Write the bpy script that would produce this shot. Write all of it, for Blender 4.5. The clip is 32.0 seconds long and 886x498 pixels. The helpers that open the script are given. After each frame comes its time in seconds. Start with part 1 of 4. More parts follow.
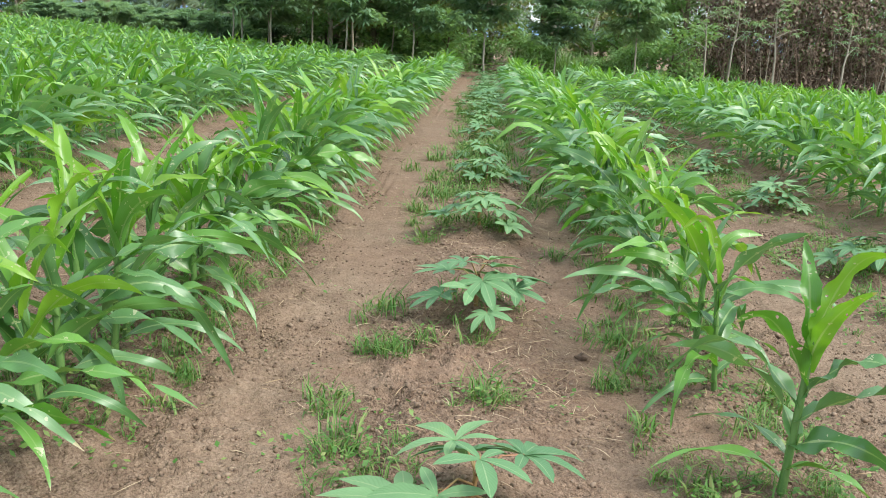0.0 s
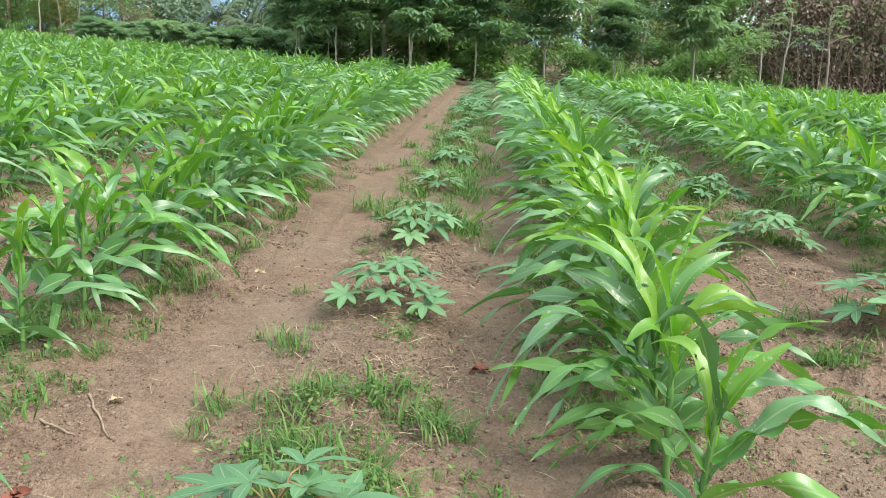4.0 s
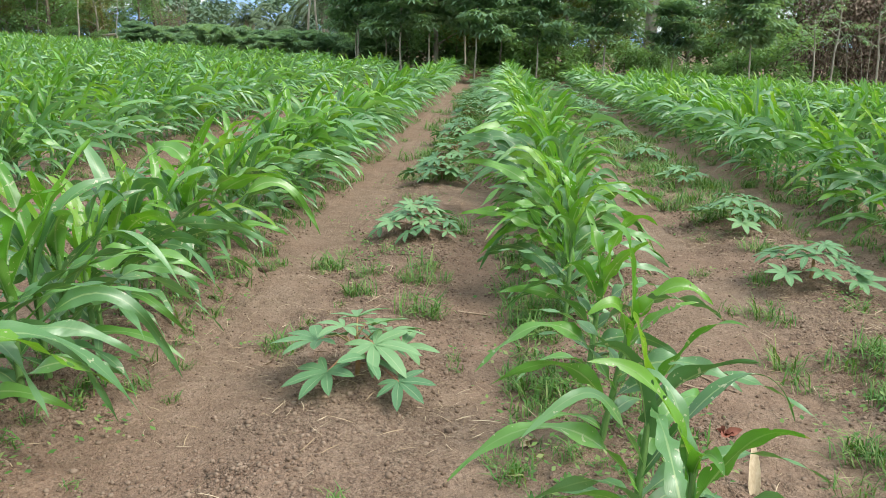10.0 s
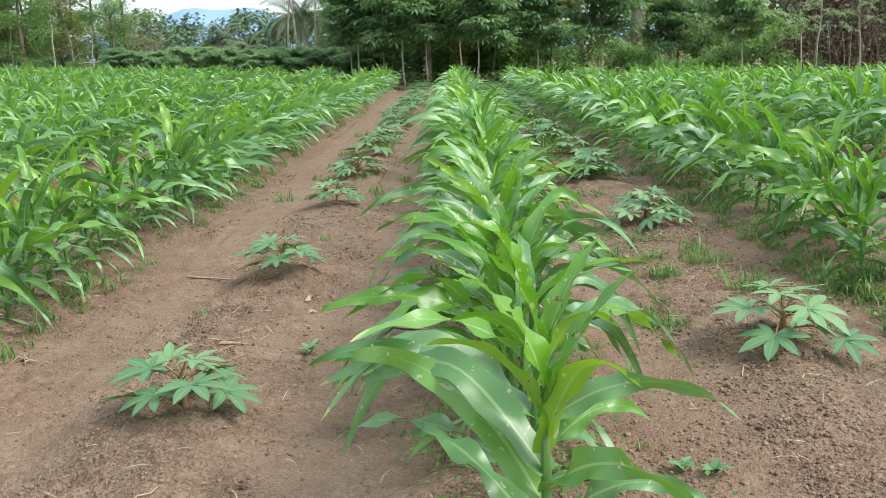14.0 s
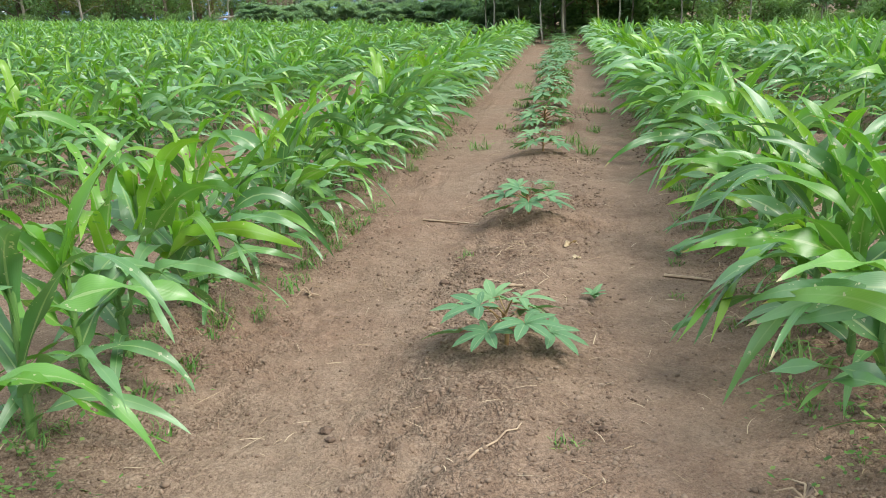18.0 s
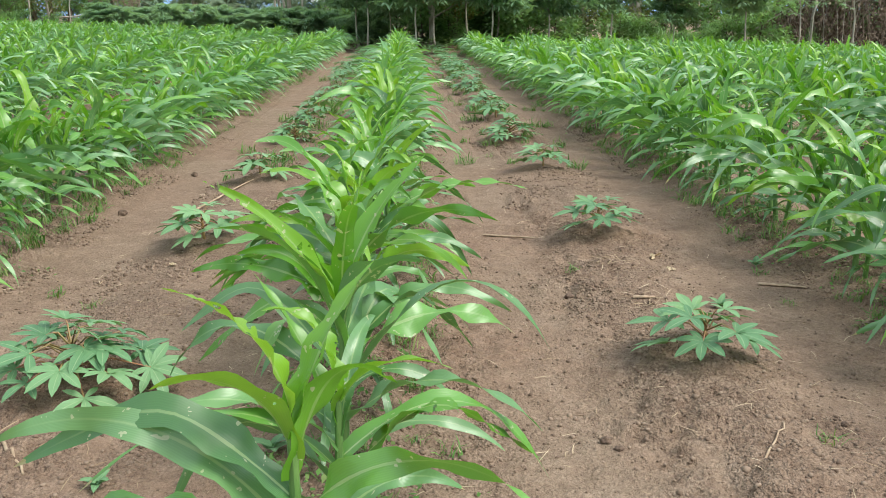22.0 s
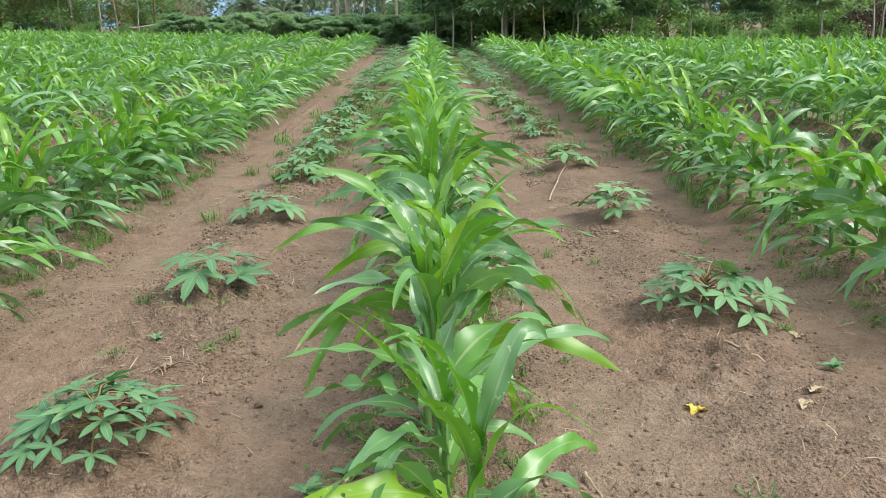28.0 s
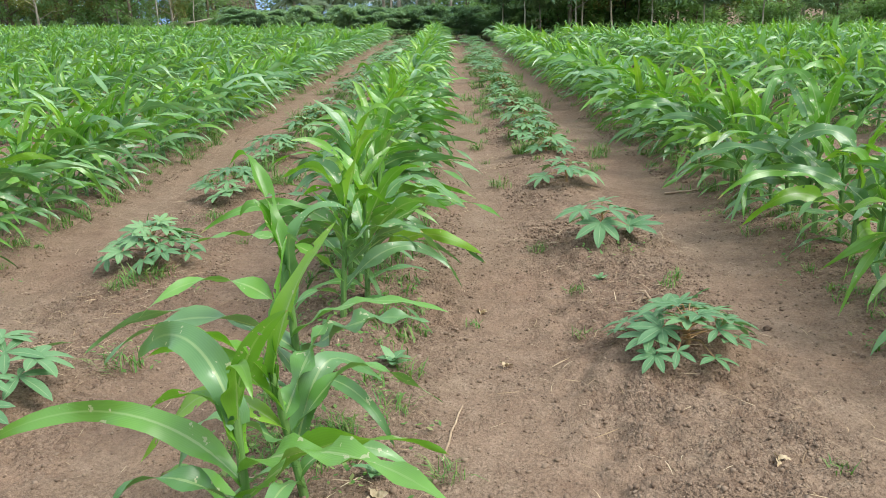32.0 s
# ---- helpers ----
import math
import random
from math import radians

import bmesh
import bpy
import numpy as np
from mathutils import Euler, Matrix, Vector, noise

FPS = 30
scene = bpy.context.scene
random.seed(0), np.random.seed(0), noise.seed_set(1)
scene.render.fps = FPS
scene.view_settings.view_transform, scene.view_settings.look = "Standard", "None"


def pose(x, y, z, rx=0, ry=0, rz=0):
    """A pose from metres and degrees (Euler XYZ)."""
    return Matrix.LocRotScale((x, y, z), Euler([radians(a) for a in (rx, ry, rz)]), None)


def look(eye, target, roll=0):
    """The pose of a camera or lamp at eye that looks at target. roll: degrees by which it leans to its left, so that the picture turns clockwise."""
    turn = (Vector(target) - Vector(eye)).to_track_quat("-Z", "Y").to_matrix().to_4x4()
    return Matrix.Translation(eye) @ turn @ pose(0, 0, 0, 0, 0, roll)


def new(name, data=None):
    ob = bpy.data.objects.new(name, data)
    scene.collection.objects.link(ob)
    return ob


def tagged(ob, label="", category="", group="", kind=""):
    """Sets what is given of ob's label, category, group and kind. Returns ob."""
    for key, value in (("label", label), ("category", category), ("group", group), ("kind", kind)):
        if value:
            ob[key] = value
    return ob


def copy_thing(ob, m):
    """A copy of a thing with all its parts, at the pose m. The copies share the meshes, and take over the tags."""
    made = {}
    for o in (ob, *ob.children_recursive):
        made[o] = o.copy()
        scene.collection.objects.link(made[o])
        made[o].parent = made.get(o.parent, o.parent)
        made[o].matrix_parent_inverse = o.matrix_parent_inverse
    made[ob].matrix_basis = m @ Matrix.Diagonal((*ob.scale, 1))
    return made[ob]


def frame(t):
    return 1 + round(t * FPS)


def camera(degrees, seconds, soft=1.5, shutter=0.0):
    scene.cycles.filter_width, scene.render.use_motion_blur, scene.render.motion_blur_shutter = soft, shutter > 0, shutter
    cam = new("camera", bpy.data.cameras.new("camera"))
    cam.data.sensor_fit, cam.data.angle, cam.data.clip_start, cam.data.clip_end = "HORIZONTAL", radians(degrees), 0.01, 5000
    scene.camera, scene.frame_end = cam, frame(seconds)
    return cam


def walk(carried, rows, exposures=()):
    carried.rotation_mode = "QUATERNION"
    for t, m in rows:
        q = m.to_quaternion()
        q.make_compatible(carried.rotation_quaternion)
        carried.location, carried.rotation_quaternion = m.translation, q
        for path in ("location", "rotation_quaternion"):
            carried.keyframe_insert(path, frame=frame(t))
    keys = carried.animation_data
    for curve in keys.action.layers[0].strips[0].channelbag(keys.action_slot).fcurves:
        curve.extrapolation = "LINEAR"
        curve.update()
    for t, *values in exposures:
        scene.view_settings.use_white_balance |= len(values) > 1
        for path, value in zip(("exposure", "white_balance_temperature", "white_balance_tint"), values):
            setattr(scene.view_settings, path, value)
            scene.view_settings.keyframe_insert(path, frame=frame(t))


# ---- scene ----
cam = camera(55.0, 32.0, soft=0.6)
PATH = [
    (0.0, pose(1.856, 1.414, 1.245, 75.79, -2.97, 2.99)),
    (0.5, pose(1.510, 1.357, 1.232, 76.21, -2.74, 2.28)),
    (1.0, pose(1.204, 1.276, 1.276, 76.36, -2.69, 1.94)),
    (1.5, pose(0.969, 1.202, 1.279, 76.37, -2.49, 2.28)),
    (2.0, pose(0.849, 1.204, 1.281, 76.31, -2.33, 2.58)),
    (2.5, pose(0.762, 1.247, 1.262, 76.32, -2.22, 3.10)),
    (3.0, pose(0.570, 1.208, 1.239, 76.28, -2.10, 3.71)),
    (3.5, pose(0.215, 1.097, 1.291, 76.28, -2.21, 3.61)),
    (4.0, pose(-0.016, 0.989, 1.310, 76.36, -1.86, 3.61)),
    (4.5, pose(-0.227, 1.000, 1.237, 76.63, -1.93, 3.72)),
    (6.5, pose(-0.973, 0.345, 1.271, 76.20, -1.69, 3.50)),
    (7.0, pose(-1.103, 0.321, 1.230, 76.34, -1.68, 3.57)),
    (7.5, pose(-1.314, 0.339, 1.219, 76.27, -1.55, 3.61)),
    (8.0, pose(-1.457, 0.326, 1.230, 76.41, -1.53, 3.66)),
    (8.5, pose(-1.724, 0.254, 1.262, 76.26, -1.54, 3.53)),
    (9.0, pose(-1.970, 0.188, 1.282, 76.23, -1.39, 3.53)),
    (9.5, pose(-2.127, 0.265, 1.290, 76.18, -1.25, 3.61)),
    (10.0, pose(-2.243, 0.354, 1.294, 76.35, -1.20, 3.63)),
    (10.5, pose(-2.315, 0.334, 1.280, 76.28, -1.18, 3.85)),
    (11.0, pose(-2.484, 0.300, 1.256, 76.63, -0.60, 4.18)),
    (11.5, pose(-2.860, 0.317, 1.202, 77.11, -0.19, 2.75)),
    (12.0, pose(-3.249, 0.195, 1.270, 77.06, 0.33, 1.63)),
    (12.5, pose(-3.500, 0.141, 1.247, 77.23, 0.82, 1.40)),
    (13.0, pose(-3.729, 0.150, 1.258, 77.00, 2.01, 1.06)),
    (13.5, pose(-3.864, 0.120, 1.255, 76.94, 2.02, 0.84)),
    (14.0, pose(-4.064, 0.005, 1.266, 76.94, 1.99, 0.46)),
    (14.5, pose(-4.265, -0.135, 1.250, 77.00, 2.02, 0.87)),
    (15.0, pose(-4.447, -0.224, 1.246, 76.58, 1.23, 3.87)),
    (15.5, pose(-4.622, -0.262, 1.249, 76.79, 2.27, 6.54)),
    (17.5, pose(-4.800, -0.019, 1.217, 74.38, 2.07, 7.72)),
    (18.0, pose(-4.849, 0.043, 1.201, 74.39, 2.09, 8.01)),
    (18.5, pose(-4.954, 0.054, 1.183, 74.49, 1.76, 6.46)),
    (19.0, pose(-5.326, 0.012, 1.221, 74.65, 1.48, 1.57)),
    (19.5, pose(-5.603, -0.029, 1.282, 74.86, 1.28, -0.48)),
    (20.0, pose(-5.760, -0.072, 1.316, 74.59, 1.16, -0.63)),
    (20.5, pose(-5.867, -0.080, 1.282, 74.58, 1.43, -0.67)),
    (21.0, pose(-5.933, -0.070, 1.298, 74.39, 1.51, -0.68)),
    (21.5, pose(-6.005, -0.081, 1.314, 74.31, 1.54, -0.60)),
    (22.0, pose(-6.193, -0.156, 1.313, 74.67, 0.29, -2.48)),
    (22.5, pose(-6.529, -0.265, 1.299, 74.97, -0.62, -4.51)),
    (23.0, pose(-6.796, -0.382, 1.293, 74.94, -0.51, -5.14)),
    (23.5, pose(-6.967, -0.394, 1.278, 74.98, -0.40, -5.06)),
    (24.0, pose(-7.119, -0.385, 1.292, 75.01, -0.31, -5.11)),
    (24.5, pose(-7.234, -0.416, 1.300, 75.08, -0.20, -4.95)),
    (25.0, pose(-7.411, -0.457, 1.266, 75.19, -0.10, -4.50)),
    (25.5, pose(-7.676, -0.558, 1.275, 75.22, -0.12, -4.42)),
    (26.0, pose(-7.876, -0.642, 1.296, 75.20, 0.30, -3.41)),
    (26.5, pose(-8.059, -0.675, 1.293, 75.16, 0.54, -1.97)),
    (28.5, pose(-8.859, -1.185, 1.416, 74.63, 1.45, -1.02)),
    (29.0, pose(-9.039, -1.284, 1.428, 74.39, 1.26, -0.76)),
    (29.5, pose(-9.267, -1.274, 1.343, 74.41, 1.10, -0.64)),
    (30.0, pose(-9.547, -1.285, 1.248, 74.53, 1.81, 0.12)),
    (30.5, pose(-9.911, -1.367, 1.234, 74.72, 1.84, 0.37)),
    (31.0, pose(-10.197, -1.456, 1.259, 74.58, 1.95, 0.31)),
    (31.5, pose(-10.421, -1.469, 1.273, 74.55, 1.98, 0.34)),
    (32.0, pose(-10.653, -1.429, 1.318, 74.52, 2.11, 0.29)),
]
EXPOSURES = [(0, 1.12), (4, 1.2), (8, 1.25), (9, 1.2), (10, 0.98), (11, 0.95), (12, 0.97), (12.6, 0.8), (13, 0.7), (13.4, 0.85), (14, 1.03), (15, 1.1), (17, 1.07), (21, 1.03), (32, 1.0)]
walk(cam, PATH, EXPOSURES)

# ---- light ----
world = bpy.data.worlds.new("overcast_sky")
scene.world = world
world.use_nodes = True
wn = world.node_tree.nodes
sky = wn.new("ShaderNodeTexSky")
sky.sky_type = 'NISHITA'
sky.sun_disc = False
sky.sun_elevation, sky.sun_rotation = radians(51), radians(112)
sky.dust_density, sky.air_density = 1.0, 1.0
wn["Background"].inputs["Strength"].default_value = 0.108
haze = wn.new("ShaderNodeMix")                 # thin cloud evens the sky out
haze.data_type = 'RGBA'
haze.inputs[0].default_value = 0.65
haze.inputs[7].default_value = (5.9, 6.6, 7.2, 1)
world.node_tree.links.new(sky.outputs["Color"], haze.inputs[6])
world.node_tree.links.new(haze.outputs[2], wn["Background"].inputs["Color"])
sun = new("sun", bpy.data.lights.new("sun", 'SUN'))
sun.data.energy, sun.data.angle, sun.data.color = 2.1, radians(30), (1.0, 0.96, 0.9)
sun.matrix_world = look((17, -7, 23), (0, 0, 0))


# ---- materials ----
def nmat(name):
    m = bpy.data.materials.new(name)
    m.use_nodes = True
    return m, m.node_tree, m.node_tree.nodes["Principled BSDF"]


def node(nt, kind, **values):
    n = nt.nodes.new("ShaderNode" + kind)
    for k, v in values.items():
        n.inputs[k].default_value = v
    return n


def noise_tex(nt, scale, detail=4.0, rough=0.6, coord="Object", stretch=None):
    tc = nt.nodes.new("ShaderNodeTexCoord")
    src = tc.outputs[coord]
    if stretch:
        mp = nt.nodes.new("ShaderNodeMapping")
        mp.inputs["Scale"].default_value = stretch
        nt.links.new(src, mp.inputs["Vector"])
        src = mp.outputs["Vector"]
    n = node(nt, "TexNoise", Scale=scale, Detail=detail, Roughness=rough)
    nt.links.new(src, n.inputs["Vector"])
    return n.outputs["Fac"]


def ramp(nt, fac, stops):
    r = nt.nodes.new("ShaderNodeValToRGB")
    el = r.color_ramp.elements
    while len(el) < len(stops):
        el.new(0.5)
    for e, (p, c) in zip(el, stops):
        e.position, e.color = p, (*c, 1)
    nt.links.new(fac, r.inputs["Fac"])
    return r.outputs["Color"]


def mixc(nt, fac, a, b, mode='MIX'):
    m = nt.nodes.new("ShaderNodeMix")
    m.data_type, m.blend_type = 'RGBA', mode
    if isinstance(fac, (int, float)):
        m.inputs[0].default_value = fac
    else:
        nt.links.new(fac, m.inputs[0])
    for i, c in ((6, a), (7, b)):
        if isinstance(c, tuple):
            m.inputs[i].default_value = (*c, 1)
        else:
            nt.links.new(c, m.inputs[i])
    return m.outputs[2]


def math_n(nt, op, a, b=0.0, c=0.0):
    m = nt.nodes.new("ShaderNodeMath")
    m.operation = op
    for i, v in enumerate((a, b, c)):
        if isinstance(v, (int, float)):
            m.inputs[i].default_value = v
        else:
            nt.links.new(v, m.inputs[i])
    return m.outputs[0]


def bump(nt, bsdf, height, dist, strength=0.6):
    b = node(nt, "Bump", Strength=strength, Distance=dist)
    nt.links.new(height, b.inputs["Height"])
    nt.links.new(b.outputs["Normal"], bsdf.inputs["Normal"])


def leafy(nt, bsdf, colour, through_light=0.3, holes=None):
    """Lets light through a leaf, and nothing at the holes."""
    out = nt.nodes["Material Output"]
    tr = nt.nodes.new("ShaderNodeBsdfTranslucent")
    nt.links.new(mixc(nt, 1.0, colour, (1.0, 1.0, 0.45), 'MULTIPLY'), tr.inputs["Color"])
    mx = node(nt, "MixShader", Fac=through_light)
    nt.links.new(bsdf.outputs[0], mx.inputs[1])
    nt.links.new(tr.outputs[0], mx.inputs[2])
    last = mx.outputs[0]
    if holes:
        tp = nt.nodes.new("ShaderNodeBsdfTransparent")
        m2 = nt.nodes.new("ShaderNodeMixShader")
        nt.links.new(holes, m2.inputs[0])
        nt.links.new(last, m2.inputs[1])
        nt.links.new(tp.outputs[0], m2.inputs[2])
        last = m2.outputs[0]
    nt.links.new(last, out.inputs["Surface"])


def corn_leaf_mat(name, far, young=False):
    m, nt, b = nmat(name)
    uvn = nt.nodes.new("ShaderNodeUVMap")
    sep = nt.nodes.new("ShaderNodeSeparateXYZ")
    nt.links.new(uvn.outputs[0], sep.inputs[0])
    u, v = sep.outputs[0], sep.outputs[1]
    if far:
        rnd = nt.nodes.new("ShaderNodeNewGeometry").outputs["Random Per Island"]
    else:
        rnd = nt.nodes.new("ShaderNodeObjectInfo").outputs["Random"]
    if young:
        base = ramp(nt, rnd, [(0.0, (0.09, 0.29, 0.018)), (0.5, (0.18, 0.43, 0.022)), (1.0, (0.30, 0.53, 0.035))])
    else:
        # distant leaves paler and bluer: sky sheen is put into their colour
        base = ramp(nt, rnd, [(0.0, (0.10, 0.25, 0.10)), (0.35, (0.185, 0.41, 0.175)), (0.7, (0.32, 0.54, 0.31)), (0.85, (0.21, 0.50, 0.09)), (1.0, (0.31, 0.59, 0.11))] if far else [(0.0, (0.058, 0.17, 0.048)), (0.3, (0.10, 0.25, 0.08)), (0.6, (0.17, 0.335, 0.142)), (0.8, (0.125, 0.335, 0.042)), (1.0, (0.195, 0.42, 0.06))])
    blot = noise_tex(nt, 9.0, 5.0)
    base = mixc(nt, math_n(nt, 'MULTIPLY', blot, 0.5), base, (0.12, 0.30, 0.05))
    rib = math_n(nt, 'LESS_THAN', math_n(nt, 'ABSOLUTE', math_n(nt, 'SUBTRACT', u, 0.5)), 0.045)
    rib = math_n(nt, 'MULTIPLY', rib, math_n(nt, 'SUBTRACT', 0.95, v))
    col = mixc(nt, rib, base, (0.38, 0.52, 0.22))
    stripe = math_n(nt, 'SINE', math_n(nt, 'MULTIPLY', u, 95.0))
    col = mixc(nt, math_n(nt, 'MULTIPLY_ADD', stripe, 0.035, 0.035), col, (0.03, 0.10, 0.02))
    # scraped pale windows left by caterpillars, and dry tips
    sp = noise_tex(nt, 38.0, 2.0)
    patch = noise_tex(nt, 5.0, 2.0)
    pale = math_n(nt, 'MULTIPLY', math_n(nt, 'GREATER_THAN', sp, 0.655), math_n(nt, 'GREATER_THAN', patch, 0.5))
    col = mixc(nt, math_n(nt, 'MULTIPLY', pale, 0.75), col, (0.5, 0.52, 0.32))
    dry = math_n(nt, 'GREATER_THAN', math_n(nt, 'ADD', v, math_n(nt, 'MULTIPLY', blot, 0.22)), 1.09)
    col = mixc(nt, math_n(nt, 'MULTIPLY', dry, 0.8), col, (0.42, 0.33, 0.16))
    nt.links.new(col, b.inputs["Base Color"])
    b.inputs["Roughness"].default_value = 0.38
    b.inputs["Specular IOR Level"].default_value = 1.0
    bump(nt, b, stripe, 0.0005, 0.15)
    holes = None
    if young and not far:
        h = noise_tex(nt, 30.0, 1.0)
        holes = math_n(nt, 'MULTIPLY', math_n(nt, 'GREATER_THAN', h, 0.67), math_n(nt, 'GREATER_THAN', patch, 0.48))
    leafy(nt, b, col, 0.42 if young else 0.38 if far else 0.27, holes)
    return m


def simple_mat(name, stops, scale=8.0, rough=0.8, bump_d=0.0, translucent=0.0, rnd="", stretch=None, bump_scale=None):
    m, nt, b = nmat(name)
    f = noise_tex(nt, scale, 5.0, stretch=stretch)
    if rnd == "tree":
        f = math_n(nt, 'ADD', math_n(nt, 'MULTIPLY', nt.nodes.new("ShaderNodeNewGeometry").outputs["Random Per Island"], 0.45),
                   math_n(nt, 'ADD', math_n(nt, 'MULTIPLY', nt.nodes.new("ShaderNodeObjectInfo").outputs["Random"], 0.4), math_n(nt, 'MULTIPLY', f, 0.15)))
    elif rnd == "island":
        f = math_n(nt, 'MULTIPLY_ADD', nt.nodes.new("ShaderNodeNewGeometry").outputs["Random Per Island"], 0.7, math_n(nt, 'MULTIPLY', f, 0.3))
    elif rnd == "object":
        f = math_n(nt, 'MULTIPLY_ADD', nt.nodes.new("ShaderNodeObjectInfo").outputs["Random"], 0.6, math_n(nt, 'MULTIPLY', f, 0.4))
    col = ramp(nt, f, stops)
    nt.links.new(col, b.inputs["Base Color"])
    b.inputs["Roughness"].default_value = rough
    if bump_d:
        bump(nt, b, noise_tex(nt, bump_scale or scale * 4, 4.0, stretch=stretch), bump_d)
    if translucent:
        leafy(nt, b, col, translucent)
    return m


def cassava_mat():
    """Dull blue-green above, with a pale midrib in each lobe and fainter side veins."""
    m, nt, b = nmat("cassava_leaf")
    sep = nt.nodes.new("ShaderNodeSeparateXYZ")
    nt.links.new(nt.nodes.new("ShaderNodeUVMap").outputs[0], sep.inputs[0])
    off = math_n(nt, 'ABSOLUTE', math_n(nt, 'SUBTRACT', sep.outputs[0], 0.5))
    blot = noise_tex(nt, 16.0, 5.0)
    f = math_n(nt, 'MULTIPLY_ADD', nt.nodes.new("ShaderNodeObjectInfo").outputs["Random"], 0.62, math_n(nt, 'MULTIPLY', blot, 0.38))
    col = ramp(nt, f, [(0.1, (0.085, 0.21, 0.092)), (0.5, (0.135, 0.29, 0.12)), (0.8, (0.20, 0.37, 0.16)), (0.97, (0.21, 0.37, 0.08))])
    side = math_n(nt, 'SINE', math_n(nt, 'MULTIPLY_ADD', sep.outputs[1], 75.0, math_n(nt, 'MULTIPLY', off, -40.0)))
    col = mixc(nt, math_n(nt, 'MULTIPLY', math_n(nt, 'GREATER_THAN', side, 0.8), 0.1), col, (0.33, 0.46, 0.26))
    col = mixc(nt, math_n(nt, 'MULTIPLY', math_n(nt, 'LESS_THAN', off, 0.035), 0.42), col, (0.40, 0.50, 0.27))
    nt.links.new(col, b.inputs["Base Color"])
    b.inputs["Roughness"].default_value = 0.55
    bump(nt, b, side, 0.0008, 0.25)
    leafy(nt, b, col, 0.22)
    return m


def soil_mat():
    m, nt, b = nmat("red_brown_soil")
    big = noise_tex(nt, 0.7, 3.0)
    mid = noise_tex(nt, 7.0, 8.0, 0.7)
    fine = noise_tex(nt, 60.0, 3.0, 0.55)
    grit = noise_tex(nt, 240.0, 2.0, 0.5)
    dull = ramp(nt, mid, [(0.3, (0.212, 0.152, 0.102)), (0.5, (0.302, 0.224, 0.153)), (0.7, (0.380, 0.293, 0.208))])
    red = ramp(nt, mid, [(0.3, (0.202, 0.125, 0.082)), (0.5, (0.286, 0.189, 0.126)), (0.7, (0.350, 0.245, 0.172))])
    col = mixc(nt, ramp(nt, big, [(0.38, (0, 0, 0)), (0.62, (1, 1, 1))]), dull, red)
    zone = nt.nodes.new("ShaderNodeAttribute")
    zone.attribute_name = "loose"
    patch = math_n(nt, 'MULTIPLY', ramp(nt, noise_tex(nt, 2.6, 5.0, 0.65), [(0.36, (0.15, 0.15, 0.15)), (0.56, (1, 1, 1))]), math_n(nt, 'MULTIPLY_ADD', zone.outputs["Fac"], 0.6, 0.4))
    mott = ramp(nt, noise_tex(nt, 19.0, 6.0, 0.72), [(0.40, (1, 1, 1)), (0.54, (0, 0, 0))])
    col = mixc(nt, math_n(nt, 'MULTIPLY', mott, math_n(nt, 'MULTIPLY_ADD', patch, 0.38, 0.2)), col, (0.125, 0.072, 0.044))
    # crumbs: each with its own tone, and shade painted between them where the earth is loose
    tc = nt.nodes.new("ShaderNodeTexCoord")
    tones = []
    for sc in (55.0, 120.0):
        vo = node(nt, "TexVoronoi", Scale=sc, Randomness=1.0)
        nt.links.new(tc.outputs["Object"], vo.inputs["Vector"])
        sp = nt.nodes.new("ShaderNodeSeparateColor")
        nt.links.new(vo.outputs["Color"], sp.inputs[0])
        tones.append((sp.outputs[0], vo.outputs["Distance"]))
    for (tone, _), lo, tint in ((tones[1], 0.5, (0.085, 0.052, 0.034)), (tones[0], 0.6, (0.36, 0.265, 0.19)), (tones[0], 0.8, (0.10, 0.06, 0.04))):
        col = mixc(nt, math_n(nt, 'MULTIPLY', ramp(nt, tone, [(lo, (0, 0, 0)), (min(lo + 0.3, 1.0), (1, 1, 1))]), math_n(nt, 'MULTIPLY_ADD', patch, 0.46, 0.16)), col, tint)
    # dark specks put the shade of small crevices into the colour
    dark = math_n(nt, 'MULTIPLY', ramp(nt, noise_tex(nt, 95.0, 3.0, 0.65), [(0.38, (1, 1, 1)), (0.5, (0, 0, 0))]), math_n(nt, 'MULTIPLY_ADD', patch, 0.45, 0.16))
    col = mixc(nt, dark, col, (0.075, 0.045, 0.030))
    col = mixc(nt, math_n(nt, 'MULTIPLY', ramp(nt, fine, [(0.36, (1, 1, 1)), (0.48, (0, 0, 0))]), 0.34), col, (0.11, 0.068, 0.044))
    col = mixc(nt, 0.27, col, ramp(nt, grit, [(0.3, (0.06, 0.035, 0.023)), (0.7, (0.44, 0.325, 0.235))]))
    nt.links.new(col, b.inputs["Base Color"])
    b.inputs["Roughness"].default_value = 0.95
    b.inputs["Specular IOR Level"].default_value = 0.12
    lumpy = math_n(nt, 'MULTIPLY', noise_tex(nt, 70.0, 2.0, 0.5), math_n(nt, 'MULTIPLY_ADD', patch, 0.9, 0.25))
    h = math_n(nt, 'ADD', math_n(nt, 'MULTIPLY_ADD', fine, 0.5, lumpy), math_n(nt, 'MULTIPLY', grit, 0.16))
    bump(nt, b, h, 0.022, 1.0)
    return m


